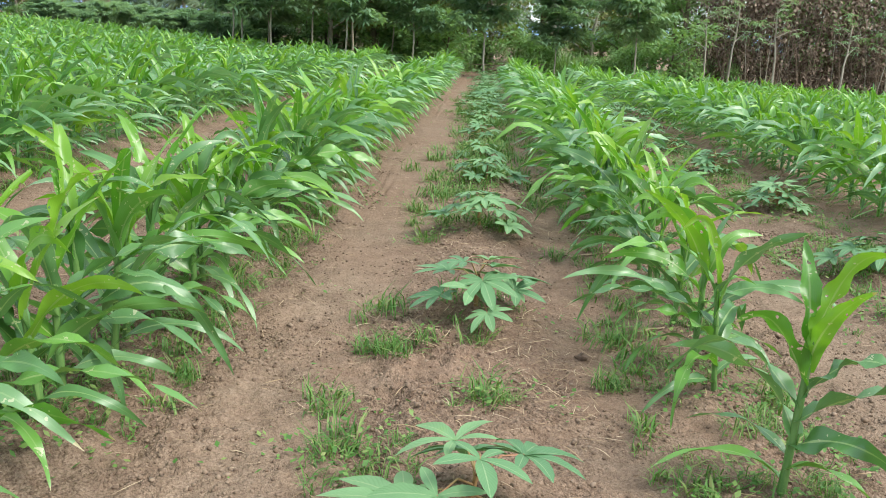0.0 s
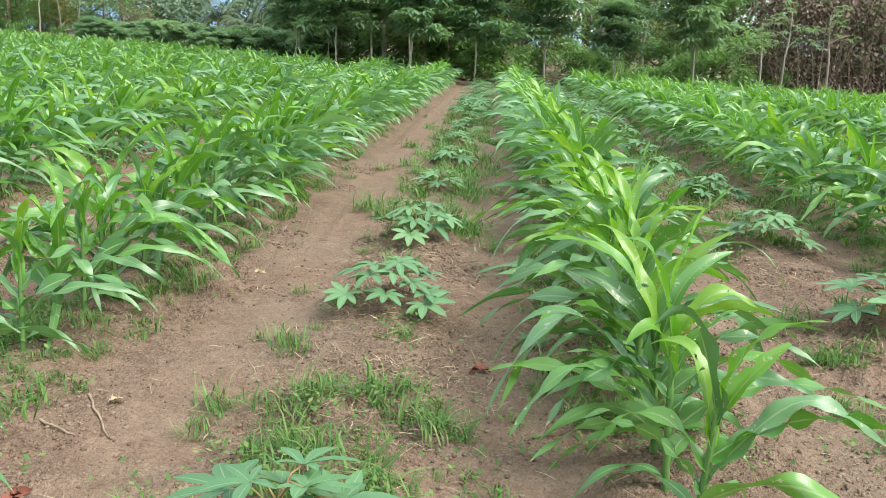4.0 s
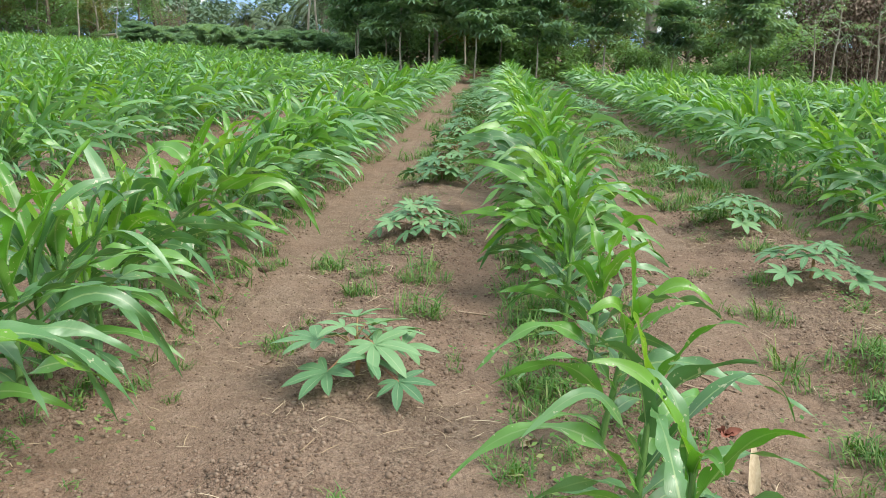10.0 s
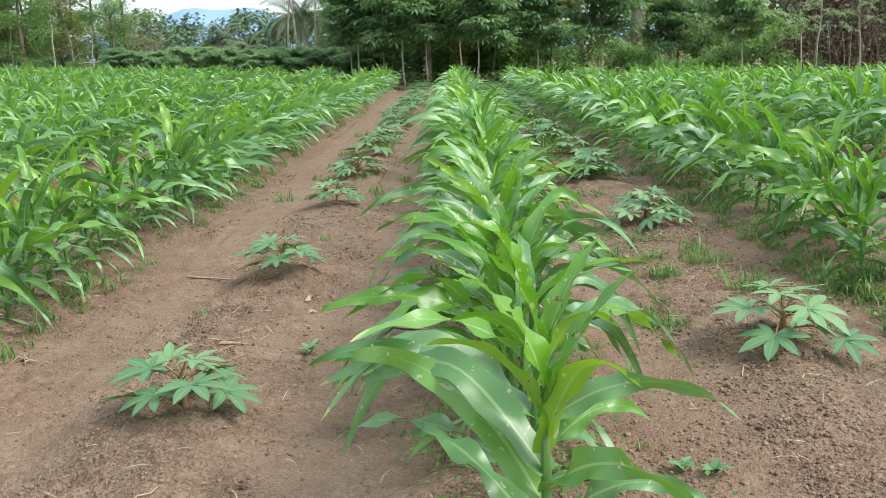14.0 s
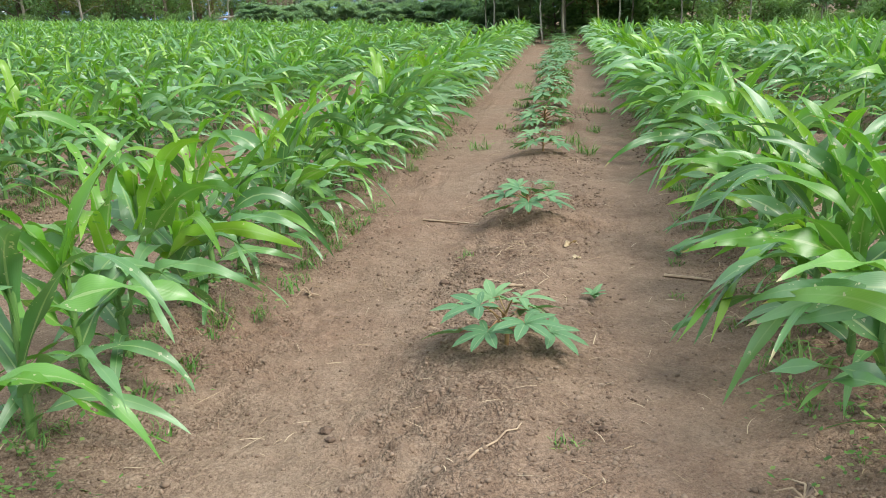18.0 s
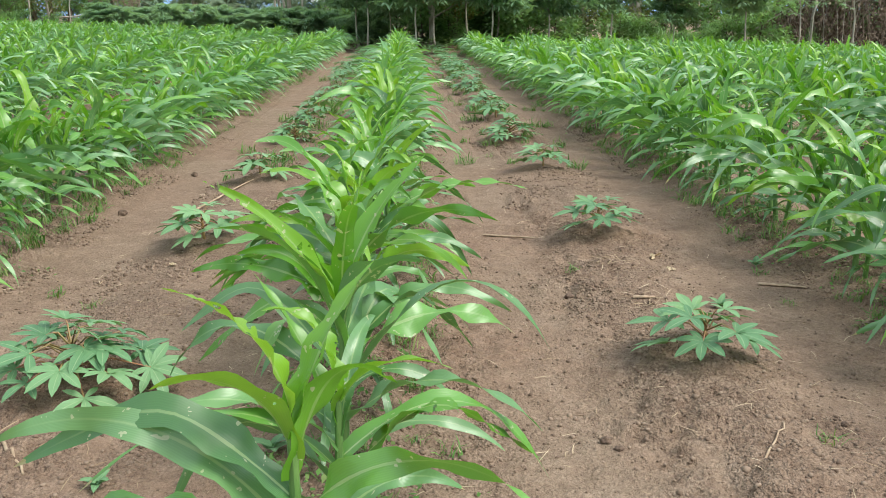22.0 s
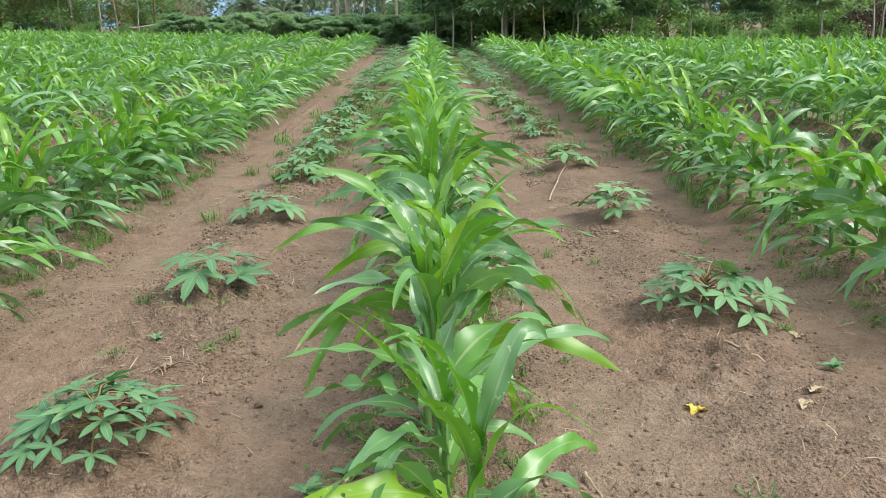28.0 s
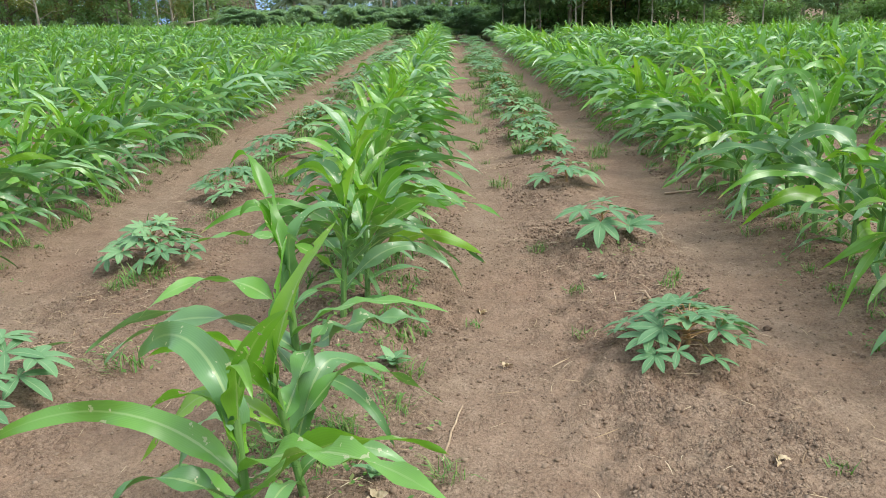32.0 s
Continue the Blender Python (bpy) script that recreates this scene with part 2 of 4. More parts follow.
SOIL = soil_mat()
CLOD = simple_mat("dry_clod", [(0.1, (0.12, 0.078, 0.050)), (0.5, (0.205, 0.143, 0.096)), (0.9, (0.30, 0.22, 0.152))], 60, 0.95, 0, 0.0, "island")
CLOD_DARK = simple_mat("damp_clod", [(0.3, (0.085, 0.055, 0.037)), (0.7, (0.18, 0.122, 0.082))], 70, 0.95, 0.006, bump_scale=160)
CORN = corn_leaf_mat("corn_leaf", False)
CORN_YOUNG = corn_leaf_mat("corn_leaf_young", False, True)
CORN_FAR = corn_leaf_mat("corn_leaf_distant_sheen", True)
CORN_YOUNG_FAR = corn_leaf_mat("corn_whorl_distant", True, True)
STALK = simple_mat("corn_stalk", [(0.3, (0.075, 0.18, 0.04)), (0.7, (0.15, 0.27, 0.07))], 14, 0.5, 0.002, stretch=(6, 6, 0.6))
CASSAVA = cassava_mat()
CASSAVA_FAR = simple_mat("cassava_leaf_distant", [(0.1, (0.08, 0.20, 0.085)), (0.5, (0.13, 0.28, 0.12)), (0.9, (0.20, 0.36, 0.14))], 12, 0.55, 0.0, 0.25, "island")
PETIOLE = simple_mat("cassava_petiole", [(0.3, (0.24, 0.22, 0.07)), (0.7, (0.33, 0.12, 0.07))], 10, 0.5)
GRASS = simple_mat("grass_blade", [(0.05, (0.055, 0.16, 0.03)), (0.55, (0.12, 0.27, 0.05)), (0.8, (0.24, 0.33, 0.10)), (0.97, (0.42, 0.36, 0.18))], 6, 0.55, 0, 0.3, "island")
STRAW = simple_mat("dry_straw", [(0.1, (0.22, 0.145, 0.08)), (0.5, (0.36, 0.26, 0.15)), (0.95, (0.55, 0.45, 0.30))], 30, 0.8, 0, 0.0, "island")
BARK = simple_mat("pale_bark", [(0.3, (0.22, 0.19, 0.14)), (0.55, (0.38, 0.35, 0.28)), (0.75, (0.5, 0.48, 0.40))], 5, 0.85, 0.01, stretch=(1, 1, 0.35))
BARK_DARK = simple_mat("grey_brown_bark", [(0.3, (0.10, 0.075, 0.05)), (0.7, (0.24, 0.19, 0.14))], 6, 0.9, 0.02, stretch=(1, 1, 0.3))
TREE_LEAF = simple_mat("tree_leaf", [(0.05, (0.105, 0.225, 0.085)), (0.5, (0.195, 0.35, 0.145)), (0.95, (0.32, 0.49, 0.215))], 1.2, 0.5, 0, 0.5, "tree")
TREE_LEAF_BLUE = simple_mat("palmate_leaf", [(0.05, (0.14, 0.27, 0.155)), (0.5, (0.235, 0.39, 0.245)), (0.95, (0.33, 0.49, 0.31))], 1.5, 0.5, 0, 0.5, "tree")
TREE_LEAF_OLIVE = simple_mat("olive_leaf", [(0.05, (0.094, 0.118, 0.031)), (0.5, (0.172, 0.211, 0.055)), (0.95, (0.343, 0.312, 0.109))], 1.2, 0.55, 0, 0.35, "tree")
# greyer than the nearer tree leaves: haze is put into the colour
HAZY_LEAF = simple_mat("hazed_distant_leaf", [(0.05, (0.10, 0.175, 0.11)), (0.5, (0.155, 0.245, 0.155)), (0.95, (0.22, 0.32, 0.20))], 1.0, 0.8, 0, 0.2, "island")
DRY_TWIG = simple_mat("dry_bamboo_twig", [(0.05, (0.07, 0.05, 0.035)), (0.5, (0.17, 0.12, 0.085)), (0.95, (0.36, 0.28, 0.20))], 3, 0.9, 0, 0.0, "island")
PALM_LEAF = simple_mat("palm_leaf", [(0.05, (0.07, 0.12, 0.06)), (0.95, (0.18, 0.25, 0.13))], 2, 0.5, 0, 0.25, "island")
# the hill's blue is distance haze put into its colour
HILL = simple_mat("haze_blue_wooded_hill", [(0.3, (0.20, 0.33, 0.58)), (0.7, (0.25, 0.39, 0.64))], 0.01, 1.0)
YELLOW = simple_mat("yellowed_leaf", [(0.3, (0.62, 0.42, 0.04)), (0.7, (0.75, 0.62, 0.12))], 25, 0.6, 0, 0.2)
RED_LEAF = simple_mat("withered_red_leaf", [(0.3, (0.16, 0.05, 0.03)), (0.7, (0.34, 0.12, 0.07))], 25, 0.7)
HUSK = simple_mat("pale_dry_husk", [(0.3, (0.36, 0.27, 0.15)), (0.7, (0.55, 0.44, 0.28))], 18, 0.7, 0.002, stretch=(5, 5, 0.5))
DARK_RED_EARTH = simple_mat("dark_red_earth", [(0.3, (0.09, 0.045, 0.03)), (0.7, (0.17, 0.085, 0.055))], 6, 0.95, 0.03)
STICK = simple_mat("dry_stick", [(0.3, (0.24, 0.16, 0.10)), (0.7, (0.48, 0.37, 0.24))], 20, 0.85, 0.003)


# ---- mesh tools ----
def build_mesh(name, v, f, mats, uv=None, mat_index=None, smooth=True):
    v, f = np.asarray(v, dtype=np.float32), np.asarray(f, dtype=np.int32)
    me = bpy.data.meshes.new(name)
    me.vertices.add(len(v))
    me.vertices.foreach_set("co", v.ravel())
    k = f.shape[1]
    me.loops.add(f.size)
    me.loops.foreach_set("vertex_index", f.ravel())
    me.polygons.add(len(f))
    me.polygons.foreach_set("loop_start", np.arange(0, f.size, k, dtype=np.int32))
    me.polygons.foreach_set("loop_total", np.full(len(f), k, dtype=np.int32))
    me.polygons.foreach_set("use_smooth", np.full(len(f), smooth))
    for m in (mats if isinstance(mats, (list, tuple)) else [mats]):
        me.materials.append(m)
    if mat_index is not None:
        me.polygons.foreach_set("material_index", np.asarray(mat_index, dtype=np.int32))
    if uv is not None:
        me.uv_layers.new(name="UVMap").data.foreach_set("uv", np.asarray(uv, dtype=np.float32)[f.ravel()].ravel())
    me.update()
    return me


def cat(pieces):
    """Joins (verts, faces, uv) triples."""
    vs, fs, us, n = [], [], [], 0
    for v, f, u in pieces:
        vs.append(v), fs.append(f + n), us.append(u)
        n += len(v)
    return np.concatenate(vs), np.concatenate(fs), np.concatenate(us)


def rz(a):
    c, s = math.cos(a), math.sin(a)
    return np.array([[c, -s, 0], [s, c, 0], [0, 0, 1.0]])


def rx(a):
    c, s = math.cos(a), math.sin(a)
    return np.array([[1, 0, 0], [0, c, -s], [0, s, c]])


def ry(a):
    c, s = math.cos(a), math.sin(a)
    return np.array([[c, 0, s], [0, 1, 0], [-s, 0, c]])


def moved(piece, m=None, at=(0, 0, 0), k=1.0):
    v, f, u = piece
    v = v * k
    if m is not None:
        v = v @ m.T
    return v + np.asarray(at), f, u


def strip(n_along, n_across):
    i, j = np.meshgrid(np.arange(n_along), np.arange(n_across), indexing="ij")
    a = i * (n_across + 1) + j
    return np.stack([a, a + 1, a + n_across + 2, a + n_across + 1], -1).reshape(-1, 4)


def blade(length, width, th0, th1, p=1.0, n=10, m=4, fold=0.5, wave=0.0, twist=0.0, bend=0.0, base=0.45, tip=2.4, phase=0.0, freq=16.0, kink=None, wide=0.22):
    """A long leaf from the origin, out along +x: th is the angle from upright at its foot and tip."""
    s = np.linspace(0, 1, n + 1)
    th = th0 + (th1 - th0) * s ** p if kink is None else th0 + 0.35 * s + (th1 - th0 - 0.35) / (1 + np.exp(-(s - kink) / p))
    ds = length / n
    x = np.concatenate([[0], np.cumsum(np.sin(th[:-1])) * ds])
    z = np.concatenate([[0], np.cumsum(np.cos(th[:-1])) * ds])
    w = width * (base + (1 - base) * np.sin(np.minimum(s / wide, 1) * math.pi / 2)) * np.maximum(1 - s ** tip, 0.0) ** 0.8
    u = np.linspace(-1, 1, m + 1)
    S, U = np.meshgrid(s, u, indexing="ij")
    fo = fold * (1 - 0.6 * S)
    lat = U * w[:, None] / 2 * np.cos(fo)
    nor = np.abs(U) * w[:, None] / 2 * np.sin(fo) + wave * w[:, None] * np.abs(U) * np.sin(S * freq + phase + 1.3 * np.sign(U))
    tw = twist * S
    lat, nor = lat * np.cos(tw) - nor * np.sin(tw), lat * np.sin(tw) + nor * np.cos(tw)
    X = x[:, None] - np.cos(th)[:, None] * nor
    Z = z[:, None] + np.sin(th)[:, None] * nor
    Y = lat + bend * length * S ** 2
    v = np.stack([X, Y, Z], -1).reshape(-1, 3)
    uv = np.stack([(U + 1) / 2, S], -1).reshape(-1, 2)
    return v, strip(n, m), uv


def tube(points, radii, sides=6):
    """A round, tapered limb through the points."""
    pts, rad = np.asarray(points, float), np.asarray(radii, float)
    t = np.gradient(pts, axis=0)
    t /= np.linalg.norm(t, axis=1)[:, None] + 1e-9
    ref = np.where(np.abs(t[:, 2:3]) > 0.9, np.array([[1.0, 0, 0]]), np.array([[0, 0, 1.0]]))
    a = np.cross(t, ref)
    a /= np.linalg.norm(a, axis=1)[:, None] + 1e-9
    b = np.cross(t, a)
    g = np.linspace(0, 2 * math.pi, sides + 1)
    v = pts[:, None] + rad[:, None, None] * (np.cos(g)[None, :, None] * a[:, None] + np.sin(g)[None, :, None] * b[:, None])
    uv = np.stack(np.meshgrid(np.linspace(0, 1, len(pts)), g / (2 * math.pi), indexing="ij"), -1)
    return v.reshape(-1, 3), strip(len(pts) - 1, sides), uv.reshape(-1, 2)


def value_noise(x, y, seed=0):
    xi, yi = np.floor(x).astype(np.int64), np.floor(y).astype(np.int64)
    fx, fy = x - xi, y - yi
    fx, fy = fx * fx * (3 - 2 * fx), fy * fy * (3 - 2 * fy)

    def h(i, j):
        n = (i * 374761393 + j * 668265263 + seed * 974634777) & 0x7fffffff
        n = (n ^ (n >> 13)) * 1274126177 & 0x7fffffff
        return ((n ^ (n >> 16)) & 0xffff) / 65535.0

    return (h(xi, yi) * (1 - fx) + h(xi + 1, yi) * fx) * (1 - fy) + (h(xi, yi + 1) * (1 - fx) + h(xi + 1, yi + 1) * fx) * fy - 0.5


def part(name, piece, material, parent, label=""):
    v, f, u = piece
    ob = new(name, build_mesh(name, v, f, material, u))
    ob.parent = parent
    return tagged(ob, label) if label else ob


def empty(name, at=(0, 0, 0)):
    ob = new(name)
    ob.location = at
    return ob


# ---- plan ----
CORN_ROWS = [2.75, 0.56, -1.85, -3.87, -6.38, -8.65, -11.13]      # the rows that the camera passes
ROW_START = [2.9, 3.25, 1.95, 1.75, 1.35, 0.75, 0.45]
STRIPS = [1.88, -0.47, -2.72, -5.05, -7.38, -9.82, -12.33]         # cassava lines between them
for k in range(1, 9):
    CORN_ROWS.insert(0, 2.75 + 2.3 * k)
    ROW_START.insert(0, 2.9 + 0.4 * k)
    STRIPS.insert(0, 1.88 + 2.3 * k)
for k in range(1, 15):
    CORN_ROWS.append(-11.13 - 2.4 * k)
    ROW_START.append(0.45 - 0.25 * k)
    STRIPS.append(-12.33 - 2.4 * k)
rowx = np.array(sorted(CORN_ROWS))
stripx = np.array(sorted(STRIPS))


def row_end(x):
    """How far the rows reach."""
    return 33.5 if x > -8 else 33.5 + min(14.0, (-8 - x) * 0.7)


CASSAVA_AT = {1.88: [3.3, 5.0, 6.8, 8.6, 10.2, 12.0, 14], -0.47: [2.78, 4.98, 6.5, 8.4, 10.4, 12.3, 14.5], -2.72: [3.36, 5.85, 8.1, 9.8, 11.5, 13.2, 15],
              -5.05: [2.85, 4.72, 6.95, 9.0, 10.6, 12.2, 13.6, 15.0], -7.38: [2.74, 4.74, 6.8, 8.9, 10.4, 11.7, 13.1, 14.6],
              -9.82: [1.57, 3.23, 4.83, 6.35, 7.5, 8.6, 9.8, 11, 12.3, 13.8], -12.33: [1.4, 3.1, 4.9, 6.6, 8.2, 9.5, 11]}
for sx in STRIPS:
    if sx not in CASSAVA_AT:
        CASSAVA_AT[sx] = [4.3 + 1.9 * i for i in range(6)] if -18 < sx < 7 else []


def ground_z(x, y):
    x, y = np.asarray(x, float), np.asarray(y, float)
    inside = np.clip((y - 0.0) / 1.5, 0, 1) * np.clip((40 - y) / 4, 0, 1) * np.clip((24 - np.abs(x + 8)) / 4 + 2, 0, 1)
    xw = x + 0.10 * value_noise(y * 0.5, x * 0 + 3.1, 5)
    dr = np.abs(xw[..., None] - rowx).min(-1)
    dsx = np.abs(xw[..., None] - stripx).min(-1)
    z = inside * (0.085 * np.exp(-(dr / 0.24) ** 2) + 0.055 * np.exp(-(dsx / 0.34) ** 2))
    for sx, ys in CASSAVA_AT.items():
        col = np.abs(x - sx) < 0.8
        xc, yc = x[col], y[col]
        z[col] += sum((0.05 * np.exp(-((xc - sx) ** 2 + (yc - yy) ** 2) / 0.09) for yy in ys), 0 * xc)
    z = z + 0.05 * value_noise(x * 0.9, y * 0.9, 1) + 0.022 * value_noise(x * 3.1, y * 2.7, 2)
    rough = 0.3 + 0.7 * np.clip(np.abs(dsx - 0.62) / 0.3, 0, 1)
    patchy = np.clip(0.65 + 1.5 * value_noise(x * 1.3, y * 1.3, 21), 0.2, 1.3)
    z = z + rough * patchy * (0.040 * value_noise(x * 7, y * 7, 3) + 0.034 * value_noise(x * 15, y * 15, 4) + 0.055 * (0.2 - np.abs(value_noise(x * 21, y * 21, 8))) + 0.042 * (0.2 - np.abs(value_noise(x * 38, y * 38, 12))))
    far = np.clip((y - 6) / 26, 0, 1)
    return z - 0.03 + 0.03 * (-7 - np.clip(x, -42, 30)) * far * far * (3 - 2 * far)


# ---- ground ----
def spread(a, b, fine, out_lo, out_hi, n):
    g = np.geomspace(fine, out_hi, n)
    h = np.geomspace(fine, out_lo, n)
    return np.concatenate([a - h[::-1], np.arange(a, b, fine), b + g])


gxs = spread(-13.2, 4.4, 0.021, 3000, 3000, 60)
gys = spread(0.1, 5.2, 0.021, 3000, 3000, 80)
GX, GY = np.meshgrid(gxs, gys, indexing="ij")
GZ = ground_z(GX, GY)


def gz(x, y):
    """The height of the ground sheet at a place."""
    i, j = np.searchsorted(gxs, x) - 1, np.searchsorted(gys, y) - 1
    a, b = (x - gxs[i]) / (gxs[i + 1] - gxs[i]), (y - gys[j]) / (gys[j + 1] - gys[j])
    return (GZ[i, j] * (1 - a) + GZ[i + 1, j] * a) * (1 - b) + (GZ[i, j + 1] * (1 - a) + GZ[i + 1, j + 1] * a) * b


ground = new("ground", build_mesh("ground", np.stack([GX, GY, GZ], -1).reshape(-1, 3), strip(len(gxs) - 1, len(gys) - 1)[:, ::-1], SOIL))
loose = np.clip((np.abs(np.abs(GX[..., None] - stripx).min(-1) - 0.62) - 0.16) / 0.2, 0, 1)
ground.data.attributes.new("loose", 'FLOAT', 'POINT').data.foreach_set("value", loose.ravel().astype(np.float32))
tagged(ground, "red-brown field soil with ridges and trodden paths", "ground", kind="structure")

# ---- corn ----
rng = np.random.default_rng(7)


def corn_pieces(r, near):
    """The stalk and the leaves of one young corn plant, as (name, piece, is_young)."""
    n, m = (20, 4) if near else (7, 2)
    out = []
    hs = r.uniform(0.43, 0.54)
    lean = r.normal(0, 0.03, 2)
    zs = np.linspace(-0.05, hs, 9 if near else 3)
    knob = 1 + (0.12 * (np.arange(len(zs)) % 2) if near else 0)
    out.append(("stalk", tube(np.stack([lean[0] * zs, lean[1] * zs, zs], 1), np.linspace(0.0145, 0.010, len(zs)) * knob, 7 if near else 4), 0))
    side = r.uniform(-0.35, 0.35) + math.pi * r.integers(0, 2)
    k = int(r.integers(11, 13))
    for i in range(k):
        f = i / (k - 1)
        az = side + math.pi * (i % 2) + r.normal(0, 0.36) + (r.uniform(-1, 1) * 0.7 if f > 0.7 else 0)
        if f < 0.2:                             # short, hanging foot leaves
            pc = blade(r.uniform(0.36, 0.54), r.uniform(0.045, 0.072), r.uniform(0.5, 0.9), r.uniform(2.3, 2.9), 0.8, n, m, r.uniform(0.1, 0.4), r.uniform(0.08, 0.25),
                       r.normal(0, 0.9), r.normal(0, 0.15), 0.5, 1.7, phase=r.uniform(0, 6), freq=r.uniform(10, 20), wide=0.35)
            young = 0
        elif f < 0.66:                          # long leaves that arch over the path
            length = r.uniform(0.54, 0.84) * r.choice([1.0, 1.0, 0.8])
            kink = None if r.uniform() < 0.5 else r.uniform(0.38, 0.68)
            pc = blade(length, r.uniform(0.062, 0.1) * (1.13 if near else 1.1), r.uniform(0.5, 0.95), r.uniform(1.85, 2.6) if kink is None else r.uniform(2.1, 2.8), r.uniform(0.9, 1.6) if kink is None else r.choice([0.05, 0.09, 0.14]),
                       n, m, r.uniform(0.05, 0.45), r.uniform(0.14, 0.4), r.normal(0, 1.25), r.normal(0, 0.17), 0.5, 1.6, phase=r.uniform(0, 6), freq=r.uniform(12, 28), kink=kink, wide=0.36)
            young = int(r.uniform() < 0.14)
        else:                                   # upright leaves round the heart
            kink = None if r.uniform() < 0.45 else r.uniform(0.42, 0.8)
            pc = blade(r.uniform(0.3, 0.54), r.uniform(0.06, 0.1) * (1.13 if near else 1.1), r.uniform(0.05, 0.45), r.uniform(0.6, 2.1) if kink is None else r.uniform(1.6, 2.8), r.uniform(0.9, 1.6) if kink is None else r.choice([0.04, 0.08, 0.13]),
                       n, m, r.uniform(0.25, 0.85), r.uniform(0.08, 0.24), r.normal(0, 1.1), r.normal(0, 0.13), 0.55, 1.65, phase=r.uniform(0, 6), freq=r.uniform(12, 26), kink=kink, wide=0.42)
            young = int(i == k - 1 or r.uniform() < (0.6 if near else 0.45))
        z0 = 0.03 + (hs - 0.05) * f
        out.append(("leaf", moved(pc, rz(az), (lean[0] * z0, lean[1] * z0, z0)), young))
    return out


def corn_template(r):
    root = empty("corn_plant")
    for name, piece, young in corn_pieces(r, True):
        part(name, piece, STALK if name == "stalk" else (CORN_YOUNG if young else CORN), root, "pale yellow-green upright leaf" if young else "")
    tagged(root, "young green corn plant with arching leaves in a row", "corn plant", "corn rows")
    return root


# the first plants of the rows, each at its own place
FIRST = {2.75: [3.6, 4.3, 4.6, 5.05, 5.4, 5.7, 5.94], 0.56: [3.05, 3.3, 3.5, 3.72, 3.9, 4.08, 4.28, 4.5, 4.7], -1.85: [2.0, 2.36, 2.95, 3.5, 4.15, 4.45, 4.62, 4.8],
         -3.87: [1.72, 2.0, 2.38, 2.62, 2.85, 3.05, 3.22, 3.4], -6.38: [1.38, 1.7, 2.09, 2.42, 2.66, 2.95, 3.15, 3.35], -8.65: [0.72, 0.95, 1.33, 1.58, 1.88, 2.17, 2.5], -11.13: [0.38, 0.72, 1.18, 2.06, 2.27, 2.45, 2.6]}


def near_corn_places():
    places = []
    for x0, y0 in zip(CORN_ROWS, ROW_START):
        if x0 > 3 or x0 < -14:
            continue
        small = 0.84 if x0 in (2.75, -1.85) else 0.96
        ys = FIRST.get(x0, [y0])
        places += [(x0 + rng.normal(0, 0.03), y, small * rng.uniform(0.92, 1.1) * (0.93 if i < 2 else 1.0)) for i, y in enumerate(ys)]
        y = ys[-1] + 0.2
        reach = 7.4 if -12 < x0 < 3 else 5.0
        while y < reach:
            places.append((x0 + rng.normal(0, 0.045), y, rng.uniform(0.82, 1.08)))
            y += rng.uniform(0.13, 0.27)
    return places


NEAR = near_corn_places()
templates = [corn_template(np.random.default_rng(100 + i)) for i in range(14)]
used = set()
for i, (x, y, k) in enumerate(NEAR):
    j = i % 14 if i < 14 else int(rng.integers(0, 14))
    spot = pose(x, y, gz(x, y) + 0.005, rng.normal(0, 3), rng.normal(0, 3), rng.uniform(-28, 28) + 180 * rng.integers(0, 2))
    size = k
    spot = spot @ Matrix.Diagonal((size, size, size, 1))
    if j not in used:
        used.add(j)
        templates[j].matrix_basis = spot
    else:
        ob = copy_thing(templates[j], spot)
        ob.matrix_basis = spot

far_kinds = []
for i in range(10):
    ps = corn_pieces(np.random.default_rng(300 + i), False)
    far_kinds.append((cat([p for _, p, y_ in ps if not y_]), cat([p for _, p, y_ in ps if y_])))
far_old, far_young = [], []
for x0, y0 in zip(CORN_ROWS, ROW_START):
    y = 7.4 if -12 < x0 < 3 else (5.0 if -14 < x0 <= 3 else max(y0, (-10.65 - x0) * 1.55 if x0 < 0 else (x0 - 1.9) * 1.8))
    end = row_end(x0)
    while y < end:
        old, young = far_kinds[int(rng.integers(0, 10))]
        x = x0 + rng.normal(0, 0.05)
        m, k = rz(rng.uniform(-0.6, 0.6) + math.pi * rng.integers(0, 2)), rng.uniform(0.82, 1.12)
        at = (x, y, gz(x, y))
        far_old.append(moved(old, m, at, k))
        far_young.append(moved(young, m, at, k))
        y += rng.uniform(0.11, 0.22)
v1, f1, u1 = cat(far_old)
v2, f2, u2 = cat(far_young)
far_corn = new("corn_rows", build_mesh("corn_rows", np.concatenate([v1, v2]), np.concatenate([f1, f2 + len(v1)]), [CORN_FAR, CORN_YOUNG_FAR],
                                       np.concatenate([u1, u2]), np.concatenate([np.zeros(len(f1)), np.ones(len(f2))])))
tagged(far_corn, "long rows of young green corn reaching across the field", "corn", kind="stuff")


# ---- cassava ----
def palmate(r, size, lobes=7, n=6, m=2):
    """A leaf of lobes that spread like fingers and droop, lying along +x, its centre at the origin."""
    ps = []
    droop = r.uniform(-0.05, 0.3)
    for i in range(lobes):
        off = (i - (lobes - 1) / 2) / ((lobes - 1) / 2)
        a = off * 2.25 * r.uniform(0.94, 1.05)
        length = size * (1.0 - 0.42 * off * off) * r.uniform(0.92, 1.08)
        lobe = blade(length, length * r.uniform(0.35, 0.42), 1.3 + droop * 0.5, 1.75 + droop + r.normal(0, 0.1), 1.1, n, m, 0.35, 0.03, 0, r.normal(0, 0.03), base=0.14, tip=2.8, wide=0.66)
        ps.append(moved(lobe, rz(a)))
    return cat(ps)


